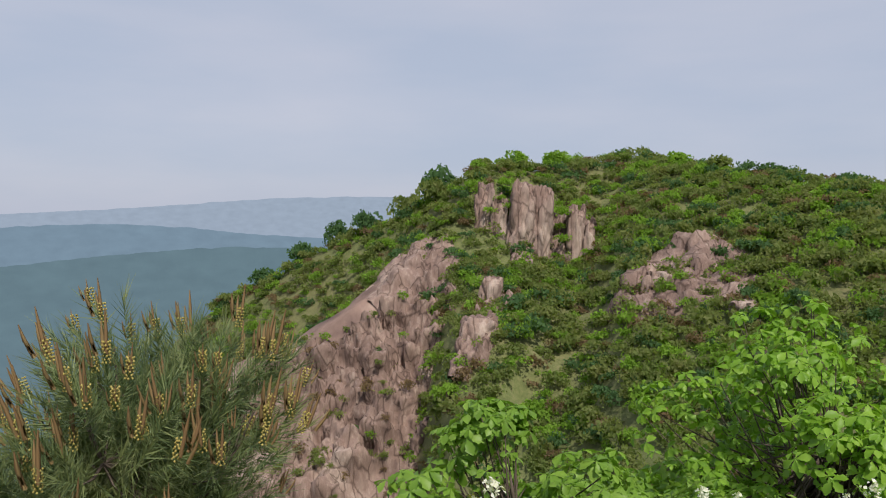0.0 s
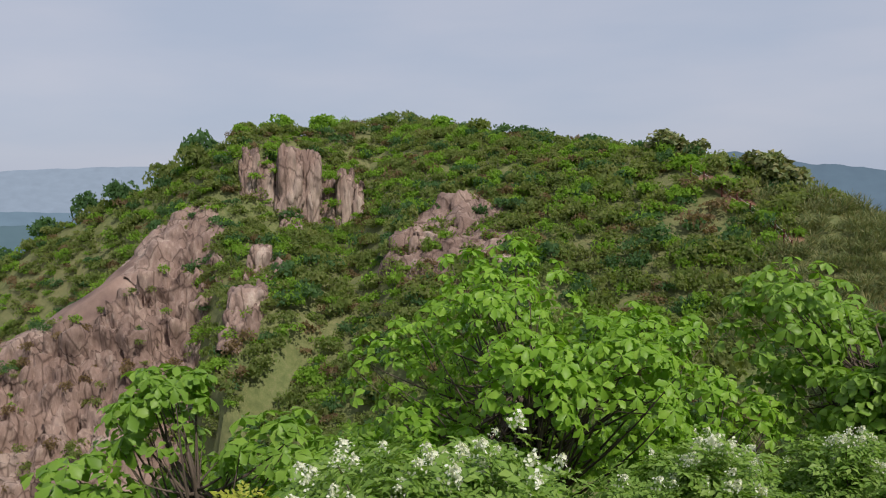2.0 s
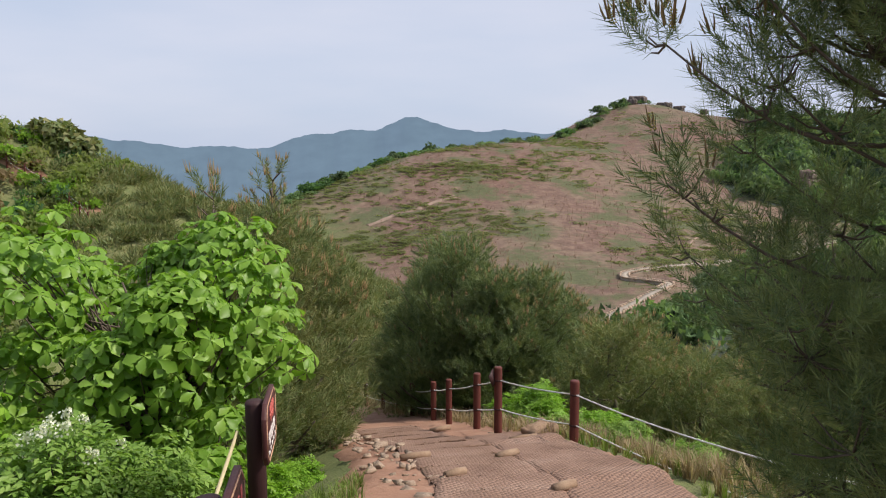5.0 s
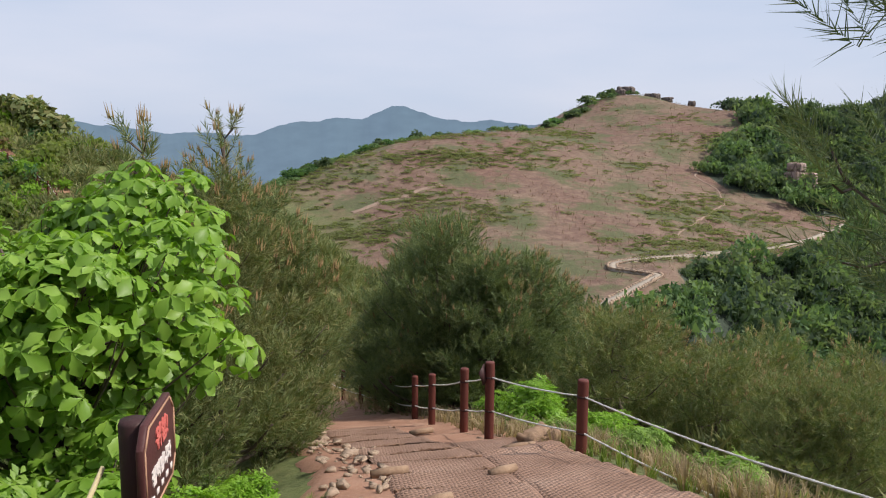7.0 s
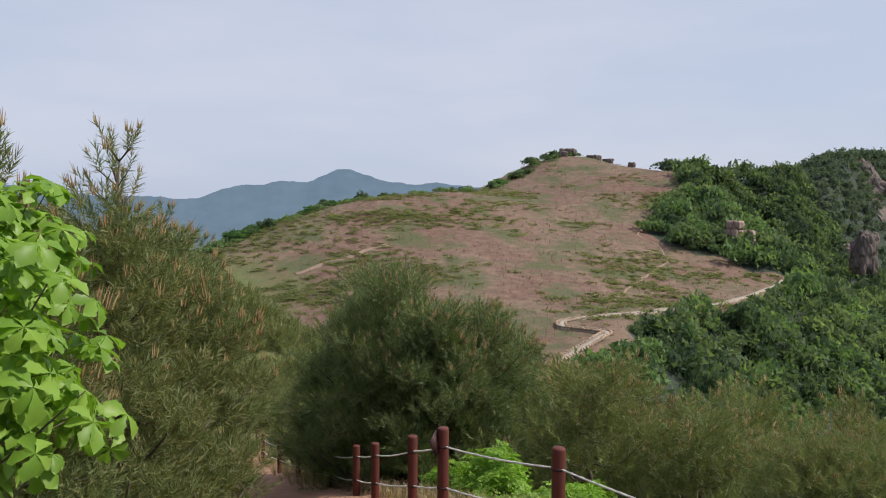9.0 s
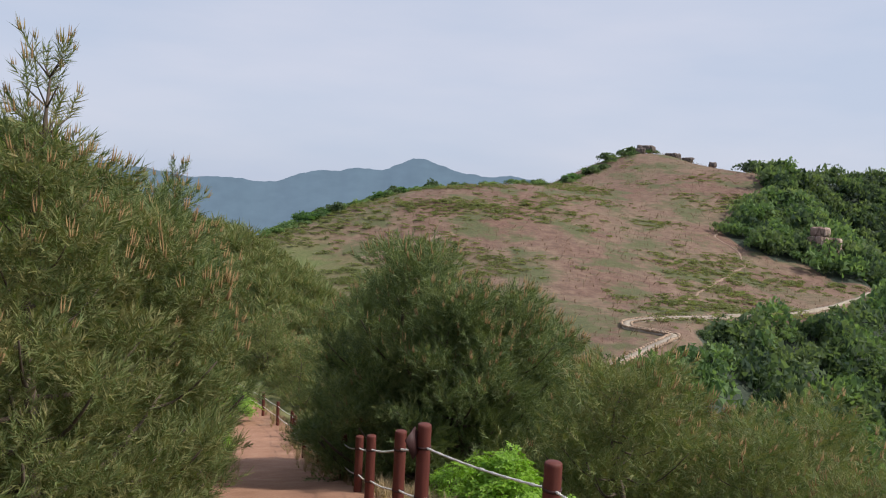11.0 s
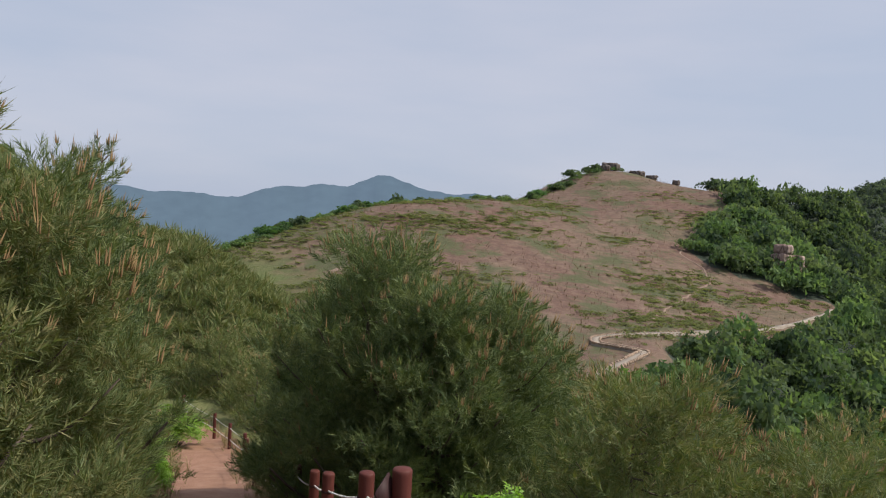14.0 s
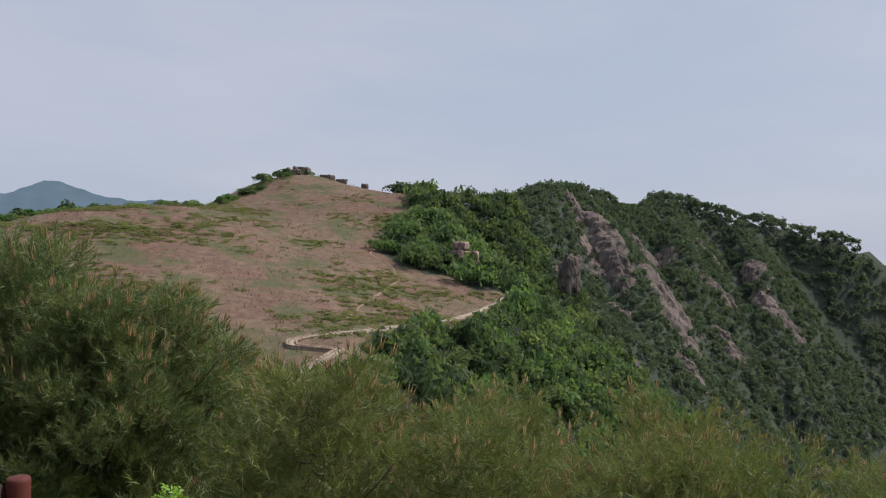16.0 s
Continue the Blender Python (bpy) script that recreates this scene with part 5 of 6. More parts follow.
# grass along the fence and path edges
def blade_unit(rng, n, tall):
    out = []
    for k in range(n):
        a, o = rng.uniform(0, 6.28), rng.uniform(0.15, 0.75)
        h, w = tall * rng.uniform(0.5, 1.1), 0.0045
        d, s = np.array([np.cos(a), np.sin(a), 0]), np.array([-np.sin(a), np.cos(a), 0])
        b, m, t = d * 0.02, d * h * o * 0.4 + [0, 0, h * 0.65], d * h * o + [0, 0, h * (1.0 - 0.35 * o)]
        out.append((np.array([b - s * w, b + s * w, m + s * w * 0.8, m - s * w * 0.8, t]), np.array([[0, 1, 2], [0, 2, 3], [3, 2, 4]])))
    return join(out)


def grass(name, label, spots, material, tall, seed, blades=16):
    rng = np.random.default_rng(seed)
    xy = np.array(spots)
    p = np.stack([xy[:, 0], xy[:, 1], height(xy[:, 0], xy[:, 1]) - 0.01], axis=1)
    up = np.tile([0, 0, 1.0], (len(p), 1)) + rng.normal(size=(len(p), 3)) * 0.12
    geo = scatter(blade_unit(rng, blades, tall), frames_along(up, rng.uniform(0, 6.28, len(p))), p, rng.uniform(0.5, 1.2, len(p)))
    tagged(new(name, mesh_of(name, geo, material)), label, "grass", kind="stuff")


rng = np.random.default_rng(8)
edge_spots = [(trail_point(y)[0] + rng.uniform(1.75 if y < 12.4 else 1.3, 2.9), y) for y in rng.uniform(8, 20, 760)]
grass("dry_grass", "tufts of straw-coloured dry grass along the fence", [q for q in edge_spots if math.hypot(q[0] - 3.24, q[1] - 11.4) > 0.6], M_STRAW, 0.4, 1)
grass("green_grass", "thin green grass at the trail edge", [(trail_point(y)[0] + rng.uniform(1.5, 3.2), y) for y in rng.uniform(6, 16, 200)], M_GREENGRASS, 0.3, 2)
grass("dry_grass", "dry grass along the lower bend of the trail", [(trail_point(y)[0] + rng.choice([-1.3, 1.3]) + rng.normal(0, 0.25), y) for y in rng.uniform(20, 46, 420)], M_STRAW, 0.6, 3)
grass("green_grass", "low weeds under the shrubs", [(rng.uniform(-5, -1.1), y) for y in rng.uniform(-2, 9, 420)], M_GREENGRASS, 0.4, 4)

edge_rng = np.random.default_rng(77)
grass("green_grass", "short weeds at the foot of the warning sign", [(edge_rng.uniform(-1.0, 0.1), y) for y in edge_rng.uniform(7.3, 9.8, 150)], M_GREENGRASS, 0.26, 6)
grass("dry_grass", "short dry grass at the foot of the warning sign", [(edge_rng.uniform(-1.0, 0.1), y) for y in edge_rng.uniform(7.3, 9.8, 70)], M_STRAW, 0.24, 7)

# ---- hillsides ----
FINE = [clump_unit(np.random.default_rng(20 + s), 165, 0.2, 0.75, 9) for s in range(4)]
TINY = [clump_unit(np.random.default_rng(80 + s), 64, 0.3, 0.9, 6) for s in range(4)]
LOW = [clump_unit(np.random.default_rng(40 + s), 70, 0.24, 0.6, 7) for s in range(4)]
BRISTLE = [needle_clump(np.random.default_rng(60 + s), 380) for s in range(4)]


def woods(name, label, spots, sizes, material, seed, units=FINE, tall=1.0):
    """Uncountable bushes or trees on a hillside, joined."""
    rng = np.random.default_rng(seed)
    xy, sizes = np.array(spots), np.array(sizes)
    z = height(xy[:, 0], xy[:, 1])
    out = []
    for k, unit in enumerate(units):
        s = np.arange(k, len(xy), len(units))
        p = np.stack([xy[s, 0], xy[s, 1], z[s] - 0.15], axis=1)
        rot = frames_along(np.tile([0, 0, 1.0], (len(s), 1)) + rng.normal(size=(len(s), 3)) * 0.08, rng.uniform(0, 6.28, len(s)))
        out.append(scatter(unit, rot, p, np.stack([sizes[s], sizes[s] * rng.uniform(0.8, 1.2, len(s)), sizes[s] * tall * rng.uniform(0.8, 1.3, len(s))], axis=1)))
    tagged(new(name, mesh_of(name, join(out), material)), label, "shrubs", kind="stuff")


def pick_spots(rng, n, x0, x1, y0, y1, keep):
    """n random places in a rectangle of the plan where keep(x, y, parts, z) holds."""
    got = []
    while sum(len(g) for g in got) < n:
        x, y = rng.uniform(x0, x1, 4000), rng.uniform(y0, y1, 4000)
        ok = keep(x, y, land_parts(x, y), height(x, y))
        got.append(np.stack([x[ok], y[ok]], axis=1))
    return np.concatenate(got)[:n]


def on_cliff_hill(x, y, p, z):
    d_trail = crest(x, y, TRAIL)[1]
    _, d, s = crest(x, y, CLIFF_HILL)
    bare = (p[2] > p[1] - 0.5) & (p[2] > -40) & (z < -4)
    seen = (s < 0) | (d < 4)
    right = np.degrees(np.arctan2(x, y + 0.5)) > -19.5 + 5 * noise_field(x, y, 16)
    return seen & ~right & (z > -34) & (d_trail > np.where(y > 30, 5, 9)) & ~(bare & (noise_field(x, y, 9) < 0.8)) & (p[3] < np.maximum(p[0], p[1]) + 0.5)


def on_crag(x, y):
    """Whether a place of the far ridge is bare rock."""
    out = np.zeros(np.shape(x), dtype=bool)
    for cx, cy, _, w, length, turn in CRAGS:
        a, b = (x - cx) * math.cos(turn) + (y - cy) * math.sin(turn), (y - cy) * math.cos(turn) - (x - cx) * math.sin(turn)
        out |= (a / w) ** 2 + (b / length) ** 2 < 0.16 + 0.05 * waves(x, y, 51, 12)
    return out


def noise_field(x, y, scale):
    return 0.5 + 0.5 * waves(x, y, 33, scale)


rng = np.random.default_rng(14)
for name, label, n, lo, hi, mat, units in (("hillside_scrub", "dull green scrub over the cliff hill", 2500, 0.7, 1.7, M_SCRUB, FINE), ("hillside_scrub", "fresh green bushes among the scrub", 1150, 0.7, 1.6, M_SCRUB_BRIGHT, FINE),
                                            ("hillside_scrub", "dark green bushes among the scrub", 450, 0.8, 1.9, M_SCRUB_DARK, FINE), ("hillside_scrub", "leafless brown brush among the scrub", 520, 0.6, 1.4, M_SCRUB_BROWN, FINE)):
    spots = pick_spots(rng, n, -135, -5, 8, 100, on_cliff_hill)
    woods(name, label, spots, rng.uniform(lo, hi, n), mat, n, units)
spots = pick_spots(rng, 560, -34, 4, 40, 82, lambda x, y, p, z: (crest(x, y, TRAIL)[1] > 4) & (p[1] > p[3]) & (z > -14) & (np.degrees(np.arctan2(x, y + 0.5)) > -21))
woods("hillside_scrub", "dark pine scrub beyond the saddle", spots, rng.uniform(0.9, 1.8, 560), M_NEEDLE_RUST, 71, BRISTLE)


def in_woods(x, y, p, z):
    return ~on_crag(x, y) & (dry_mask(x, y) < 0.25) & (x > 18) & (z > -80) & (crest(x, y, TRAIL)[1] > 34) & (y > 20)


# the rocky ridge's forest carries a painted haze tint in its leaf colour
for name, label, n, lo, hi, mat in (("far_woods", "mixed green forest filling the ravine", 1900, 0.9, 2.8, M_WOOD_GREEN), ("far_woods", "dark forest on the rocky ridge, blue-grey haze put into its colour", 9000, 0.7, 1.45, M_WOOD_HAZY), ("far_woods", "fresh green trees in the ravine", 700, 1.0, 2.7, M_WOOD_FRESH)):
    far_x = {"forest_leaves": 150, "hazy_forest_leaves": 380}.get(mat.name, 125)
    spots = pick_spots(rng, n, 18 if mat is not M_WOOD_HAZY else 95, far_x, 25, 300 if mat is not M_WOOD_FRESH else 210, in_woods)
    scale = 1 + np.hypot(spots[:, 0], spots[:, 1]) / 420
    woods(name, label, spots, rng.uniform(lo, hi, n) * scale, mat, n, TINY if mat is M_WOOD_HAZY else FINE, 1.25)

spots = pick_spots(rng, 620, 4, 62, 8, 86, lambda x, y, p, z: (crest(x, y, TRAIL)[1] > 4.5) & (p[0] > p[3] - 3) & (dry_mask(x, y) < 0.2) & (z > -40))
woods("slope_scrub", "rusty green pine scrub covering the eastern slope", spots, rng.uniform(0.5, 1.25, 620), M_NEEDLE_RUST, 72, BRISTLE, 0.8)
spots = pick_spots(rng, 260, 30, 75, 62, 112, lambda x, y, p, z: (dry_mask(x, y) < 0.2) & (z > -45))
woods("far_woods", "fresh green trees below the paved path", spots, rng.uniform(0.8, 1.7, 260), M_WOOD_GREEN, 73, FINE, 1.1)

spots = pick_spots(rng, 300, -24, 3, 26, 64, lambda x, y, p, z: (crest(x, y, TRAIL)[1] > 2.4) & (crest(x, y, TRAIL)[1] < 9) & (p[1] < 900))
spots = np.array([q for q in spots if q[0] < trail_point(q[1])[0]])
woods("slope_scrub", "rusty green pine scrub beside the lower trail", spots, rng.uniform(0.5, 1.1, len(spots)), M_NEEDLE_RUST, 74, BRISTLE, 0.9)

spots = pick_spots(rng, 330, -16, 3, 49, 67, lambda x, y, p, z: (crest(x, y, TRAIL)[1] > 1.2) & (dry_mask(x, y) < 0.4))
woods("slope_scrub", "dark green pine scrub in the saddle", spots, rng.uniform(0.8, 1.6, len(spots)), M_NEEDLE_RUST, 75, BRISTLE, 0.9)

spots = pick_spots(rng, 420, 70, 150, 118, 235, lambda x, y, p, z: in_lobe(x, y) & (z > -22) & (np.hypot(x - 88, y - 137) > 8))
woods("far_woods", "fresh green thicket running up the side of the dry hill", spots, rng.uniform(0.9, 2.0, 420), M_WOOD_FRESH, 76, FINE, 1.1)

# bushes and grass on the dry hill
centres = pick_spots(rng, 40, 8, 104, 92, 236, lambda x, y, p, z: dry_mask(x, y) > 0.5)
west_side = pick_spots(rng, 130, -22, 60, 100, 215, lambda x, y, p, z: (dry_mask(x, y) > 0.2) & (noise_field(x, y, 60) > 0.42))
spots = np.concatenate([c + rng.normal(size=(n, 2)) * [4.4, 2.6] for c, n in zip(np.concatenate([centres, west_side]), rng.integers(8, 48, 170))])
spots = spots[dry_mask(spots[:, 0], spots[:, 1]) > 0.2]
woods("hill_bushes", "low dull green bushes in patches on the dry hill", spots, rng.uniform(0.5, 1.5, len(spots)), M_HILLBUSH, 5, LOW, 0.4)
spots = pick_spots(rng, 6000, 5, 108, 82, 242, lambda x, y, p, z: dry_mask(x, y) > 0.5)
p = np.stack([spots[:, 0], spots[:, 1], height(spots[:, 0], spots[:, 1]) - 0.02], axis=1)
geo = scatter(blade_unit(rng, 4, 0.8), frames_along(np.tile([0, 0, 1.0], (len(p), 1)) + rng.normal(size=(len(p), 3)) * 0.15, rng.uniform(0, 6.28, len(p))), p, np.stack([rng.uniform(2, 5, len(p)), rng.uniform(2, 5, len(p)), rng.uniform(0.5, 1.1, len(p))], axis=1))
brow = np.concatenate([np.array(a[:2]) + (np.array(b[:2]) - np.array(a[:2])) * rng.uniform(0, 1, (n, 1)) + rng.normal(0, 1.6, (n, 2)) for (a, b), n in zip(zip(GRASS_HILL[:8], GRASS_HILL[1:9]), (60, 70, 60, 46, 40, 34, 26, 34))])
woods("crest_bushes", "low green bushes along the brow of the dry hill", brow, rng.uniform(0.6, 1.9, len(brow)), M_WOOD_FRESH, 78, FINE, 0.75)
tagged(new("hill_grass", mesh_of("hill_grass", geo, M_HILLGRASS)), "dry pinkish-brown grass covering the rounded hill", "grass", kind="stuff")


def small_tree(label, at, tall, radius, material, seed, group):
    rng = np.random.default_rng(seed)
    root = thing("tree", label, "tree", at, group)
    v, f = clump_unit(rng, 520, 0.2, 0.95, 10)
    v = v * np.array([radius, radius, tall * 0.8]) + np.array([0, 0, tall * 0.02])
    piece("crown", (v, f), material, root)
    piece("trunk", branching(rng, [np.array([np.cos(a) * radius * 0.5, np.sin(a) * radius * 0.5, tall * 0.6]) for a in rng.uniform(0, 6.28, 6)], (0, 0, -0.4), (0, 0, tall * 0.75), 0.03 * tall), M_BARK, root)
    return root


SKYLINE = "trees along the skyline"
for k, (x, y, tall, radius, mat) in enumerate((
        (-35.5, 73.6, 2.8, 2.8, M_NEEDLE_RUST), (-33, 74, 2.2, 2.2, M_NEEDLE_RUST), (-25, 71, 3.2, 2.8, M_NEEDLE_RUST), (-22.5, 70, 2.6, 2.6, M_NEEDLE_RUST), (-48, 79, 2.0, 1.8, M_SCRUB_DARK), (-58, 80, 2.2, 2.0, M_SCRUB_DARK),
        (-66, 81, 2.2, 2.2, M_SCRUB), (-75, 83, 2.6, 2.2, M_SCRUB_BRIGHT), (-80, 84, 2.2, 2.2, M_SCRUB), (-90, 82, 1.7, 0.8, M_SCRUB_BRIGHT), (-88, 72, 3.0, 2.6, M_SCRUB_BRIGHT),
        (-89, 65, 2.8, 2.6, M_SCRUB_BRIGHT), (-90, 60, 3.0, 2.4, M_SCRUB), (-96, 57, 5.5, 3.2, M_SCRUB_DARK), (-102, 55, 4.5, 2.8, M_SCRUB), (-108, 51, 4.2, 2.6, M_SCRUB_DARK), (-94, 55, 4.5, 2.5, M_SCRUB),
        (-114, 49, 4, 2.6, M_SCRUB_DARK), (-120, 45, 3.6, 2.6, M_SCRUB_DARK), (-127, 41, 3.6, 2.6, M_SCRUB_DARK))):
    small_tree("dense rounded hilltop tree against the sky", at_ground(x, y, 0.2), tall, radius, mat, 200 + k, SKYLINE)
rng = np.random.default_rng(19)
for k in range(34):
    s = rng.uniform(0, 1)
    i = rng.integers(1, 7)
    (ax, ay, _), (bx, by, _) = GRASS_HILL[i], GRASS_HILL[i + 1]
    x, y = ax + (bx - ax) * s + rng.normal(0, 1.5), ay + (by - ay) * s + rng.normal(0, 1.5)
    small_tree("dark green bush on the crest of the dry hill", at_ground(x, y, 0.5), rng.uniform(1.5, 3.0), rng.uniform(1.8, 3.4), M_WOOD_GREEN if k % 3 else M_SCRUB_DARK, 300 + k, SKYLINE)

# black board on the cliff hill's top
board = thing("marker_board", "black board on a short stake on the hilltop", "sign", at_ground(-83.2, 86.2, 0.1))
piece("stake", tube(np.array([[0, 0, 0], [0, 0, 1.1]]), [0.06, 0.05], 8), M_BARK, board)
piece("panel", moved(rounded_box(1.05, 0.25, 0.6, 0.12, 3), pose(0.1, 0, 1.25, 0, 8, 45)), M_BLACK, board)

# ---- rocks and cliffs ----
def rock_mass(label, at, size, turn, seed, material=None, res=16, name="rock", lean=0, group="rock outcrops", freq=0.35, amp=0.16):
    """A blocky outcrop: a squared-off body split by joints."""
    g = np.linspace(-1, 1, res)
    a, b = np.meshgrid(g, g)
    a, b, one = a.ravel(), b.ravel(), np.ones(res * res)
    sides = [np.stack(s, axis=1) for s in ((a, b, one), (b, a, -one), (one, a, b), (-one, b, a), (b, one, a), (a, -one, b))]
    i = (np.arange(res - 1)[:, None] * res + np.arange(res - 1)[None]).ravel()
    q = np.stack([i, i + 1, i + res + 1, i + res], axis=1)
    v = np.concatenate(sides)
    f = np.concatenate([q + k * res * res for k in range(6)])
    v, same = np.unique(np.round(v, 5), axis=0, return_inverse=True)
    f = same.ravel()[f]
    v = v / (np.abs(v) ** 5).sum(axis=1, keepdims=True) ** 0.2
    p = v * np.array(size) / 2
    push = cells(p + np.array([seed * 7.3, 0, 0]), seed, (freq, freq, freq * 0.35))
    p = p * (1 + amp * push[:, None])
    p[:, 0] += p[:, 2] * lean
    ob = new(name, mesh_of(name, (p, f), material or M_ROCK))
    ob.matrix_world = pose(*at, 0, 0, turn)
    return tagged(ob, label, "rock", group)


def rock_face(label, foot_a, foot_b, top_a, top_b, res, seed, material, amp, freq, name="cliff", thick=4.0):
    """A cliff between a foot line and a top line, broken by joints, with a body behind it."""
    fa, fb, ta, tb = (np.array(q, dtype=float) for q in (foot_a, foot_b, top_a, top_b))
    nu, nv = int(np.linalg.norm(fb - fa) / res) + 2, int(np.linalg.norm(ta - fa) / res) + 2
    uu, vv = np.meshgrid(np.linspace(0, 1, nu), np.linspace(0, 1, nv))
    uu, vv = uu.ravel()[:, None], vv.ravel()[:, None]
    p = (fa * (1 - uu) + fb * uu) * (1 - vv) + (ta * (1 - uu) + tb * uu) * vv
    nrm = np.cross(fb - fa, ta - fa)
    nrm /= np.linalg.norm(nrm)
    rim = (np.minimum(np.minimum(uu, 1 - uu) * 6, np.minimum(vv, 1 - vv) * 5) * (1 + 0.8 * np.array([noise.fractal(Vector(q * 0.15), 1, 2, 3) for q in p]))[:, None]).clip(0, 1)
    push = cells(p, seed, freq)[:, None] + 0.5 * cells(p, seed + 3, tuple(2.7 * q for q in freq))[:, None] + 1.2 * np.array([noise.fractal(Vector(q * 0.09), 1, 2, 4) for q in p])[:, None]
    p = p + nrm * (push * amp + 0.8 * amp) * rim - nrm * thick * 0.5 * (1 - rim)
    i = (np.arange(nv - 1)[:, None] * nu + np.arange(nu - 1)[None]).ravel()
    ob = new(name, mesh_of(name, (p, np.stack([i, i + 1, i + nu + 1, i + nu], axis=1)), material))
    return tagged(ob, label, "cliff", kind="structure")


CLIFFS = "pillars of the upper cliff"
rock_face("weathered pinkish rock face broken by ledges", (-71, 10, -35), (-60.5, 48, -20), (-91, 18, -16.5), (-76, 54, -1.0), 0.42, 3, M_ROCK, 1.9, (0.4, 0.4, 0.3))
rock_face("fissured pinkish-brown rock wall under the hilltop", (-81.5, 50.5, -4.5), (-71.5, 65.5, -3.5), (-85.0, 53.6, 4.6), (-76.0, 69.0, 3.8), 0.4, 5, M_ROCK, 1.0, (0.7, 0.7, 0.12))
for k, (az, d, zb, zt, w, dep) in enumerate(((-55.8, 100, -4, 5.8, 2.6, 5), (-54.6, 99, -4, 4.6, 2.2, 4), (-52.9, 98, -5, 6.0, 3.4, 5), (-51.5, 98.5, -5, 5.4, 2.6, 4.5), (-49.0, 99, -4, 3.4, 2.2, 4), (-48.1, 99, -4, 1.8, 1.9, 3.5), (-53.0, 95, -8.0, -2.2, 3.0, 4), (-43.6, 97, -0.8, 1.6, 1.2, 3))):
    a = radians(az)
    rock_mass("tall pinkish-brown rock pillar with vertical cracks", (0.3 + d * math.sin(a), -1 + d * math.cos(a), (zb + zt) / 2 - 1), (w, dep, zt - zb + 2), -az, 30 + k, M_ROCK, 24, "rock_pillar", 0.05, CLIFFS, 1.0, 0.2)
crown_rng = np.random.default_rng(29)
dress = []
for az, d, z in ((-56, 101, 5.0), (-55, 100, 3.6), (-54, 101, 6.2), (-52.6, 100, 5.8), (-51.4, 100.5, 5.2), (-50.3, 99, 3.5), (-50.2, 98.5, 0.5), (-49, 101, 3.4), (-47.4, 98, 0.5), (-54.0, 97, -4.5), (-51.6, 96.5, -4.8), (-50.2, 97, -3.0), (-47.0, 97, -2.0), (-55.6, 97.5, -3.5), (-53.7, 98.5, 1.5), (-54.6, 97.5, 4.2), (-55.2, 97, 2.4), (-53.9, 96.5, 3.2), (-50.0, 97, 2.2), (-49.9, 96.5, -1.0), (-47.0, 98, 2.6), (-46.2, 97, 0.8), (-53, 96, -5.2), (-49.0, 95.5, -3.6), (-48.0, 96, -2.4)):
    a = radians(az)
    dress.append((0.3 + d * math.sin(a), -1 + d * math.cos(a), z))
dress = np.array(dress)
geo = scatter(FINE[1], frames_along(np.tile([0, 0, 1.0], (len(dress), 1)), crown_rng.uniform(0, 6.28, len(dress))), dress, crown_rng.uniform(0.9, 1.5, len(dress)))
tagged(new("ledge_scrub", mesh_of("ledge_scrub", geo, M_SCRUB_BRIGHT)), "fresh green bushes on and between the rock pillars", "shrubs", kind="stuff")


for k, (az, el, w, h) in enumerate(((-43.3, -4.4, 3.0, 3.0), (-56.2, -8.6, 3.6, 4.4), (-55.3, -5.5, 2.4, 4.4), (-37.5, -5.8, 2.2, 1.6))):
    x, y, z = on_slope(az, el)
    rock_mass("blocky pinkish-buff rock outcrop in the scrub", (x, y, z - h * 0.1), (w, 4.5, h), -az, 50 + k, M_ROCK, 20, "rock", 0.1, "outcrops on the cliff hill", 3.0 / w, 0.2)
for k, (x, y, z, w, h, mat) in enumerate(((133, 158, -10, 5, 9, M_FARROCK), (72, 110, -24, 5, 7, M_FARROCK), (58, 104, -22, 6, 6, M_FARROCK),
                                          (91, 238, 17.5, 6, 2.2, M_FARROCK), (88, 236, 16.5, 4, 2.0, M_FARROCK), (99, 236, 15.6, 5, 2, M_FARROCK), (103, 234, 14.6, 3, 1.6, M_FARROCK), (110, 232, 13.5, 2, 1.5, M_FARROCK))):
    rock_mass("weathered grey-brown boulder stack", (x, y, z), (w, w * 0.8, h), 20 * k, 70 + k, mat, 20, "rock", 0.0, "outcrops across the ravine", 3.2 / w, 0.24)
for col, (x, y, w, count) in enumerate(((89.2, 142.6, 3.2, 4), (92.2, 142.2, 2.8, 3), (94.2, 143.4, 2.2, 2))):
    for q in range(count):
        rock_mass("squared pale boulder stacked on others in the thicket", (x + 0.25 * math.sin(5 * q + col), y, ground_z(x, y) + 0.7 + 1.7 * q), (w * (1 - 0.06 * q), w, 1.9), 12 * q + 25 * col, 140 + 5 * col + q, M_ROCK, 12, "boulder", 0.0, "boulder stack in the thicket", 0.8, 0.1)


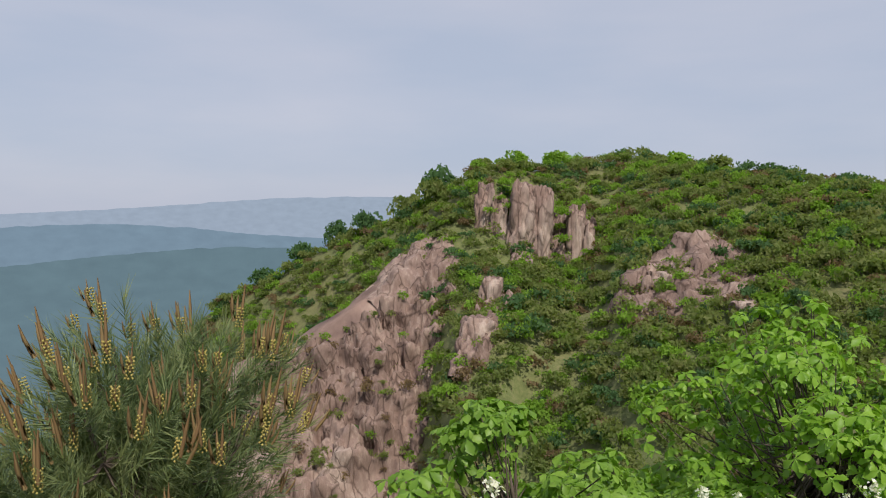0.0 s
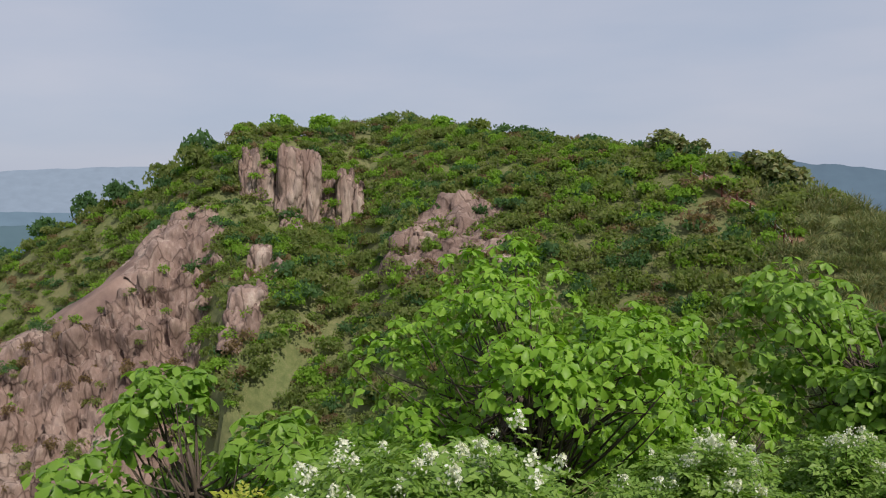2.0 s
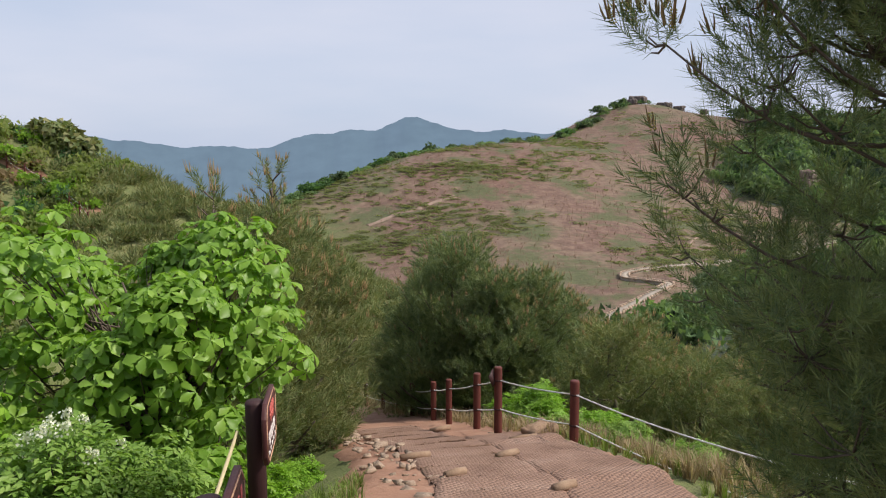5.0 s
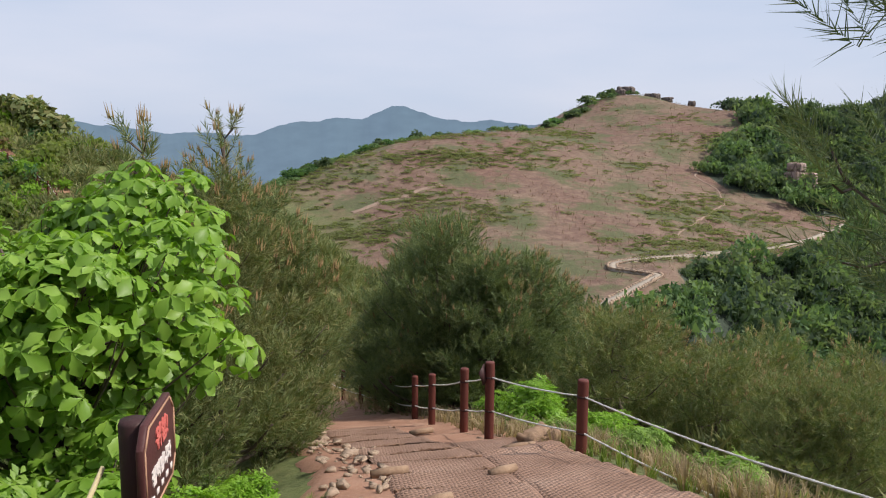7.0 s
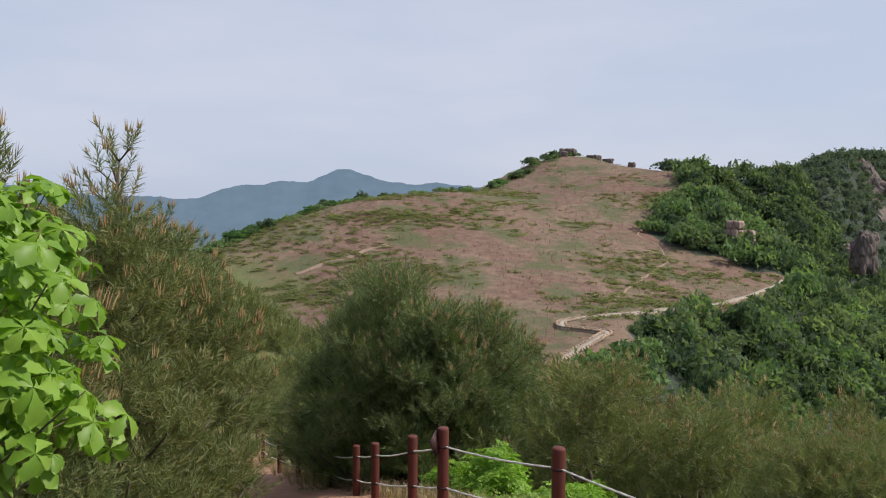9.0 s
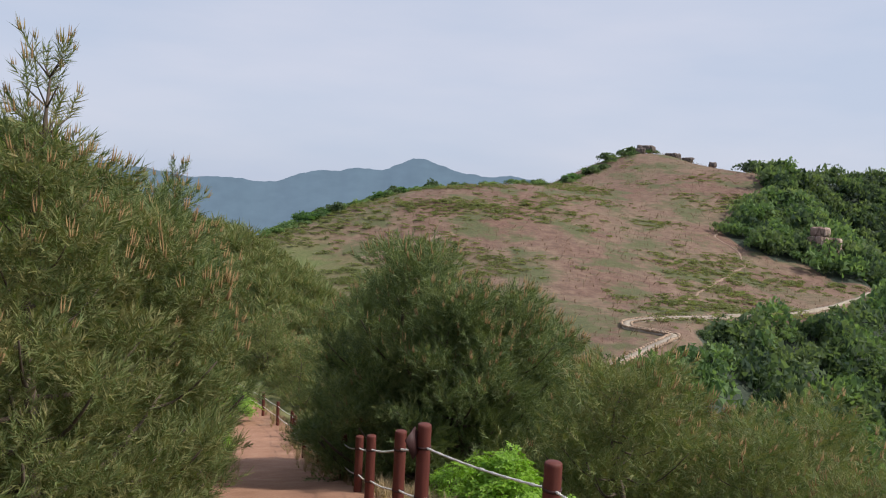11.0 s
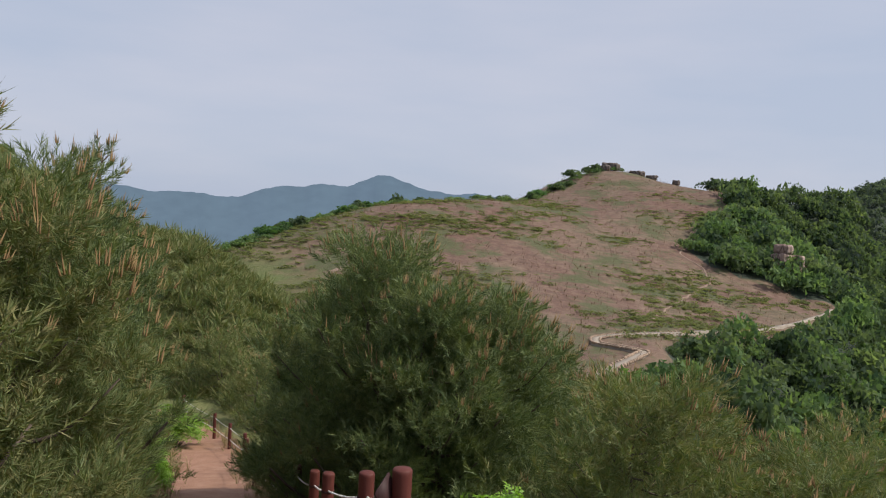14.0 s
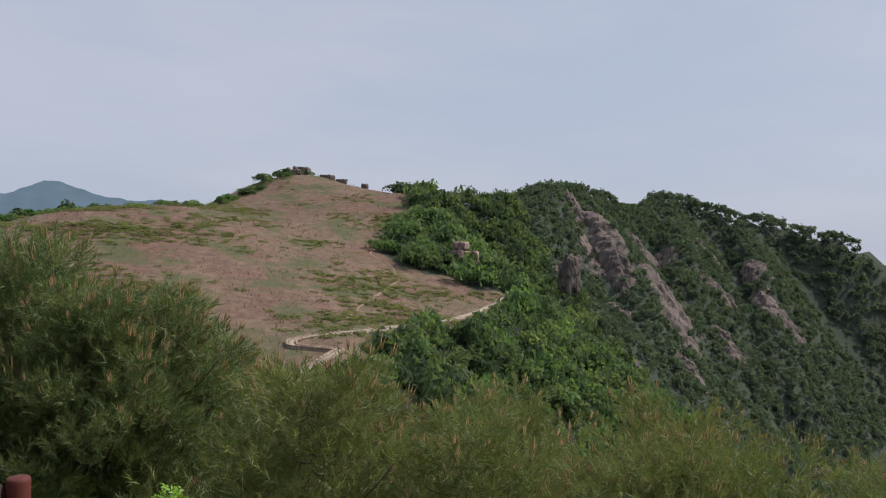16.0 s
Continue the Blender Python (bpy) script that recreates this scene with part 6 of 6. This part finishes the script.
def draped_rock(x, y, w, length, turn, seed, material, proud, freq):
    """A bare rock slope let into the land, ragged at its edge and broken by joints."""
    n, m = 38, 48
    a, b = (g.ravel() for g in np.meshgrid(np.linspace(-0.55, 0.55, n) * w, np.linspace(-0.55, 0.55, m) * length))
    px, py = x + a * math.cos(turn) - b * math.sin(turn), y + a * math.sin(turn) + b * math.cos(turn)
    pz = height(px, py)
    p = np.stack([px, py, pz], axis=1)
    ragged = 1 + 0.6 * np.array([noise.fractal(Vector((q[0] * 1.4 / w, q[1] * 1.4 / w, seed)), 1, 2, 4) for q in p])
    rim = np.clip((1 - np.hypot(a / w * 2, b / length * 2) / ragged) * 3, -0.6, 1)
    gx2, gy2 = height(px + 1, py) - height(px - 1, py), height(px, py + 1) - height(px, py - 1)
    nrm = np.stack([-gx2 / 2, -gy2 / 2, 1 + 0 * pz], axis=1)
    nrm /= np.linalg.norm(nrm, axis=1, keepdims=True)
    push = 0.7 * cells(p, seed, (freq, freq, freq * 0.35)) + 0.45 * cells(p, seed - 20, (2.5 * freq, 2.5 * freq, freq))
    p = p + nrm * (rim * proud * (1 + 0.95 * push))[:, None]
    i = (np.arange(m - 1)[:, None] * n + np.arange(n - 1)[None]).ravel()
    return mesh_of("rock_slope", (p, np.stack([i, i + 1, i + n + 1, i + n], axis=1)), material)


for k, (x, y, z, w, length, turn) in enumerate(CRAGS):
    tagged(new("crag", draped_rock(x, y, w, length, turn, 90 + k, M_FARROCK, 1.6, 0.2)), "steep grey-brown crag standing out of the forest", "crag", "crags on the far ridge")
for x, y, w, length, turn, label in ((-50.5, 57.5, 13, 13, 0.1, "bare sloping pinkish rock slab in the scrub"), (-81, 45, 13, 10, 0.6, "broken rock ledges above the bare face"), (-61.5, 40.5, 4, 9, 0.5, "pale rock rib at the edge of the scrub"), (-66.5, 46, 4.5, 6, 0.4, "pale rock rib at the edge of the scrub")):
    tagged(new("rock_slope", draped_rock(x, y, w, length, turn, int(130 - x), M_ROCK, 1.1, 0.4)), label, "rock", "outcrops on the cliff hill")

ledge_rng = np.random.default_rng(23)
face = bpy.data.objects["cliff"].data
co = np.empty(len(face.vertices) * 3)
face.vertices.foreach_get("co", co)
co = co.reshape(-1, 3)
pick = ledge_rng.choice(len(co), 230, replace=False)
for mat, s in ((M_SCRUB, pick[:105]), (M_SCRUB_BROWN, pick[105:165]), (M_SCRUB_DARK, pick[165:200]), (M_SCRUB_BRIGHT, pick[200:])):
    geo = scatter(FINE[len(s) % 4], frames_along(np.tile([0.3, -0.2, 1.0], (len(s), 1)), ledge_rng.uniform(0, 6.28, len(s))), co[s] - [0, 0, 0.3], ledge_rng.uniform(0.4, 1.1, len(s)))
    tagged(new("ledge_scrub", mesh_of("ledge_scrub", geo, mat)), "small bushes rooted on the ledges of the rock face", "shrubs", kind="stuff")

# ---- stone-paved path round the dry hill ----
def paved(points, width, lift):
    pts = np.array(points)
    k = np.linspace(0, len(pts) - 1, 90)
    x, y = np.interp(k, range(len(pts)), pts[:, 0]), np.interp(k, range(len(pts)), pts[:, 1])
    c = np.stack([x, y], axis=1)
    for _ in range(3):
        c[1:-1] = (c[:-2] + 2 * c[1:-1] + c[2:]) / 4
    d = np.gradient(c, axis=0)
    s = np.stack([-d[:, 1], d[:, 0]], axis=1) / np.linalg.norm(d, axis=1, keepdims=True)
    z = height(c[:, 0], c[:, 1])
    rows = []
    for off, dz in ((-0.5, -1.2), (-0.5, lift), (0.5, lift + 0.05), (0.5, -0.6)):
        rows.append(np.concatenate([c + s * off * np.interp(k, [0, 4.5, 8, 12], [1.0, 1.15, 0.8, 0.42])[:, None] * width, (z + dz)[:, None]], axis=1))
    n = len(c)
    v = np.concatenate(rows)
    i = np.concatenate([np.arange(n - 1) + r * n for r in range(3)])
    return v, np.stack([i, i + 1, i + n + 1, i + n], axis=1)


road = new("pavement", mesh_of("pavement", paved([(22.5, 70.5), (27, 76.0), (33.5, 81.3), (36.3, 83.8), (34.5, 85.8), (32.3, 88), (33.2, 90.6), (37, 92.4), (46, 95.6), (56, 101), (66, 106.8), (77, 115.5), (87.5, 124.8)], 1.0, 0.22), M_CONCRETE))
tagged(road, "pale stone-edged path along the foot of the dry hill", "path", kind="structure")


stone_mesh = [mesh_of("edging_stone", stone_unit(40 + q, (1.0, 0.7, 0.75)), M_STONE) for q in range(5)]
lane = np.array([v.co[:] for v in road.data.vertices]).reshape(4, 90, 3)
edge_rng = np.random.default_rng(88)
for q in range(0, 62):
    for row in (1, 2):
        a, b = lane[row][q], lane[row][q + 1]
        for f in (0.0, 0.5):
            ob = new("edging_stone", stone_mesh[edge_rng.integers(0, 5)])
            ob.parent = road
            size = edge_rng.uniform(0.35, 0.62) * np.interp(q, [0, 60], [1.0, 0.5])
            ob.matrix_basis = pose(*(a + (b - a) * f + [0, 0, 0.02]), 0, edge_rng.uniform(-10, 10), math.degrees(math.atan2(*(b - a)[1::-1])) + edge_rng.uniform(-12, 12)) @ Matrix.Scale(size, 4)


def draped(points, width, lift, wob, seed):
    """A worn footpath laid over the land."""
    pts = np.array(points)[:, :2]
    k = np.linspace(0, len(pts) - 1, 26 * len(pts))
    c = np.stack([np.interp(k, range(len(pts)), pts[:, 0]), np.interp(k, range(len(pts)), pts[:, 1])], axis=1)
    for _ in range(30):
        c[1:-1] = (c[:-2] + 2 * c[1:-1] + c[2:]) / 4
    d = np.gradient(c, axis=0)
    s = np.stack([-d[:, 1], d[:, 0]], axis=1) / np.linalg.norm(d, axis=1, keepdims=True)
    c = c + s * np.array([noise.fractal(Vector((q[0] * 0.2, q[1] * 0.2, seed)), 1, 2, 3) for q in c])[:, None] * wob
    w = width * (1 + 0.4 * np.array([noise.noise(Vector((q[0] * 0.5, q[1] * 0.5, seed))) for q in c]))[:, None]
    rows = []
    for off in (-0.5, -0.2, 0.2, 0.5):
        e = c + s * off * w
        rows.append(np.concatenate([e, (height(e[:, 0], e[:, 1]) + lift - (0.12 if abs(off) > 0.4 else 0))[:, None]], axis=1))
    n = len(c)
    i = np.concatenate([np.arange(n - 1) + r * n for r in range(3)])
    return np.concatenate(rows), np.stack([i, i + 1, i + n + 1, i + n], axis=1)


STAND = (0.28, 3.02, 0.83)
for points, width, label in (([on_slope(a, e, STAND) for a, e in ((29.2, 1.2), (28.9, 0.6), (28.2, -0.4), (25.9, -2.1), (27.6, -3.2), (28.2, -4.0), (26.4, -5.4), (24.2, -7.0))], 0.4, "narrow worn footpath up the dry hill"),
                             ([on_slope(a, e, STAND) for a, e in ((1.2, -5.2), (3.2, -4.5), (6.0, -3.7), (8.0, -3.2))], 1.5, "bare pale streak of earth on the dry hill")):
    tagged(new("path", mesh_of("path", draped(points, width, 0.14, 0.8, 3), M_WORN, True)), label, "path", kind="structure")
UPHILL = [on_slope(a, e - 0.9, (-0.07, -0.5, 1.67)) for a, e in ((-16.6, -4.3), (-17.1, -3.7), (-17.7, -2.9), (-18.5, -2.3), (-19.3, -1.7), (-20.2, -1.1), (-21.2, -0.3), (-22.4, 0.5), (-23.3, 1.1))]
tagged(new("path", mesh_of("path", draped(UPHILL, 1.5, 0.15, 0.3, 5), M_EARTH, True)), "bare orange earth trail climbing the cliff hill", "path", kind="structure")
tops = []
for x, y, z in UPHILL:
    fence_post(x - 0.7, y - 0.5, z, 1.15)
    tops.append((x - 0.7, y - 0.5, z))
for p, q in zip(tops[:-1], tops[1:]):
    for h in (0.95, 0.5):
        rope((p[0], p[1], p[2] + h), (q[0], q[1], q[2] + h), 0.06)
rock_mass("dark root-bound lump of earth beside the fence", (2.95, 12.75, -3.22), (0.5, 0.4, 0.42), 30, 120, M_LOG, 12, "root_lump", 0.0, "", 4.0, 0.3)
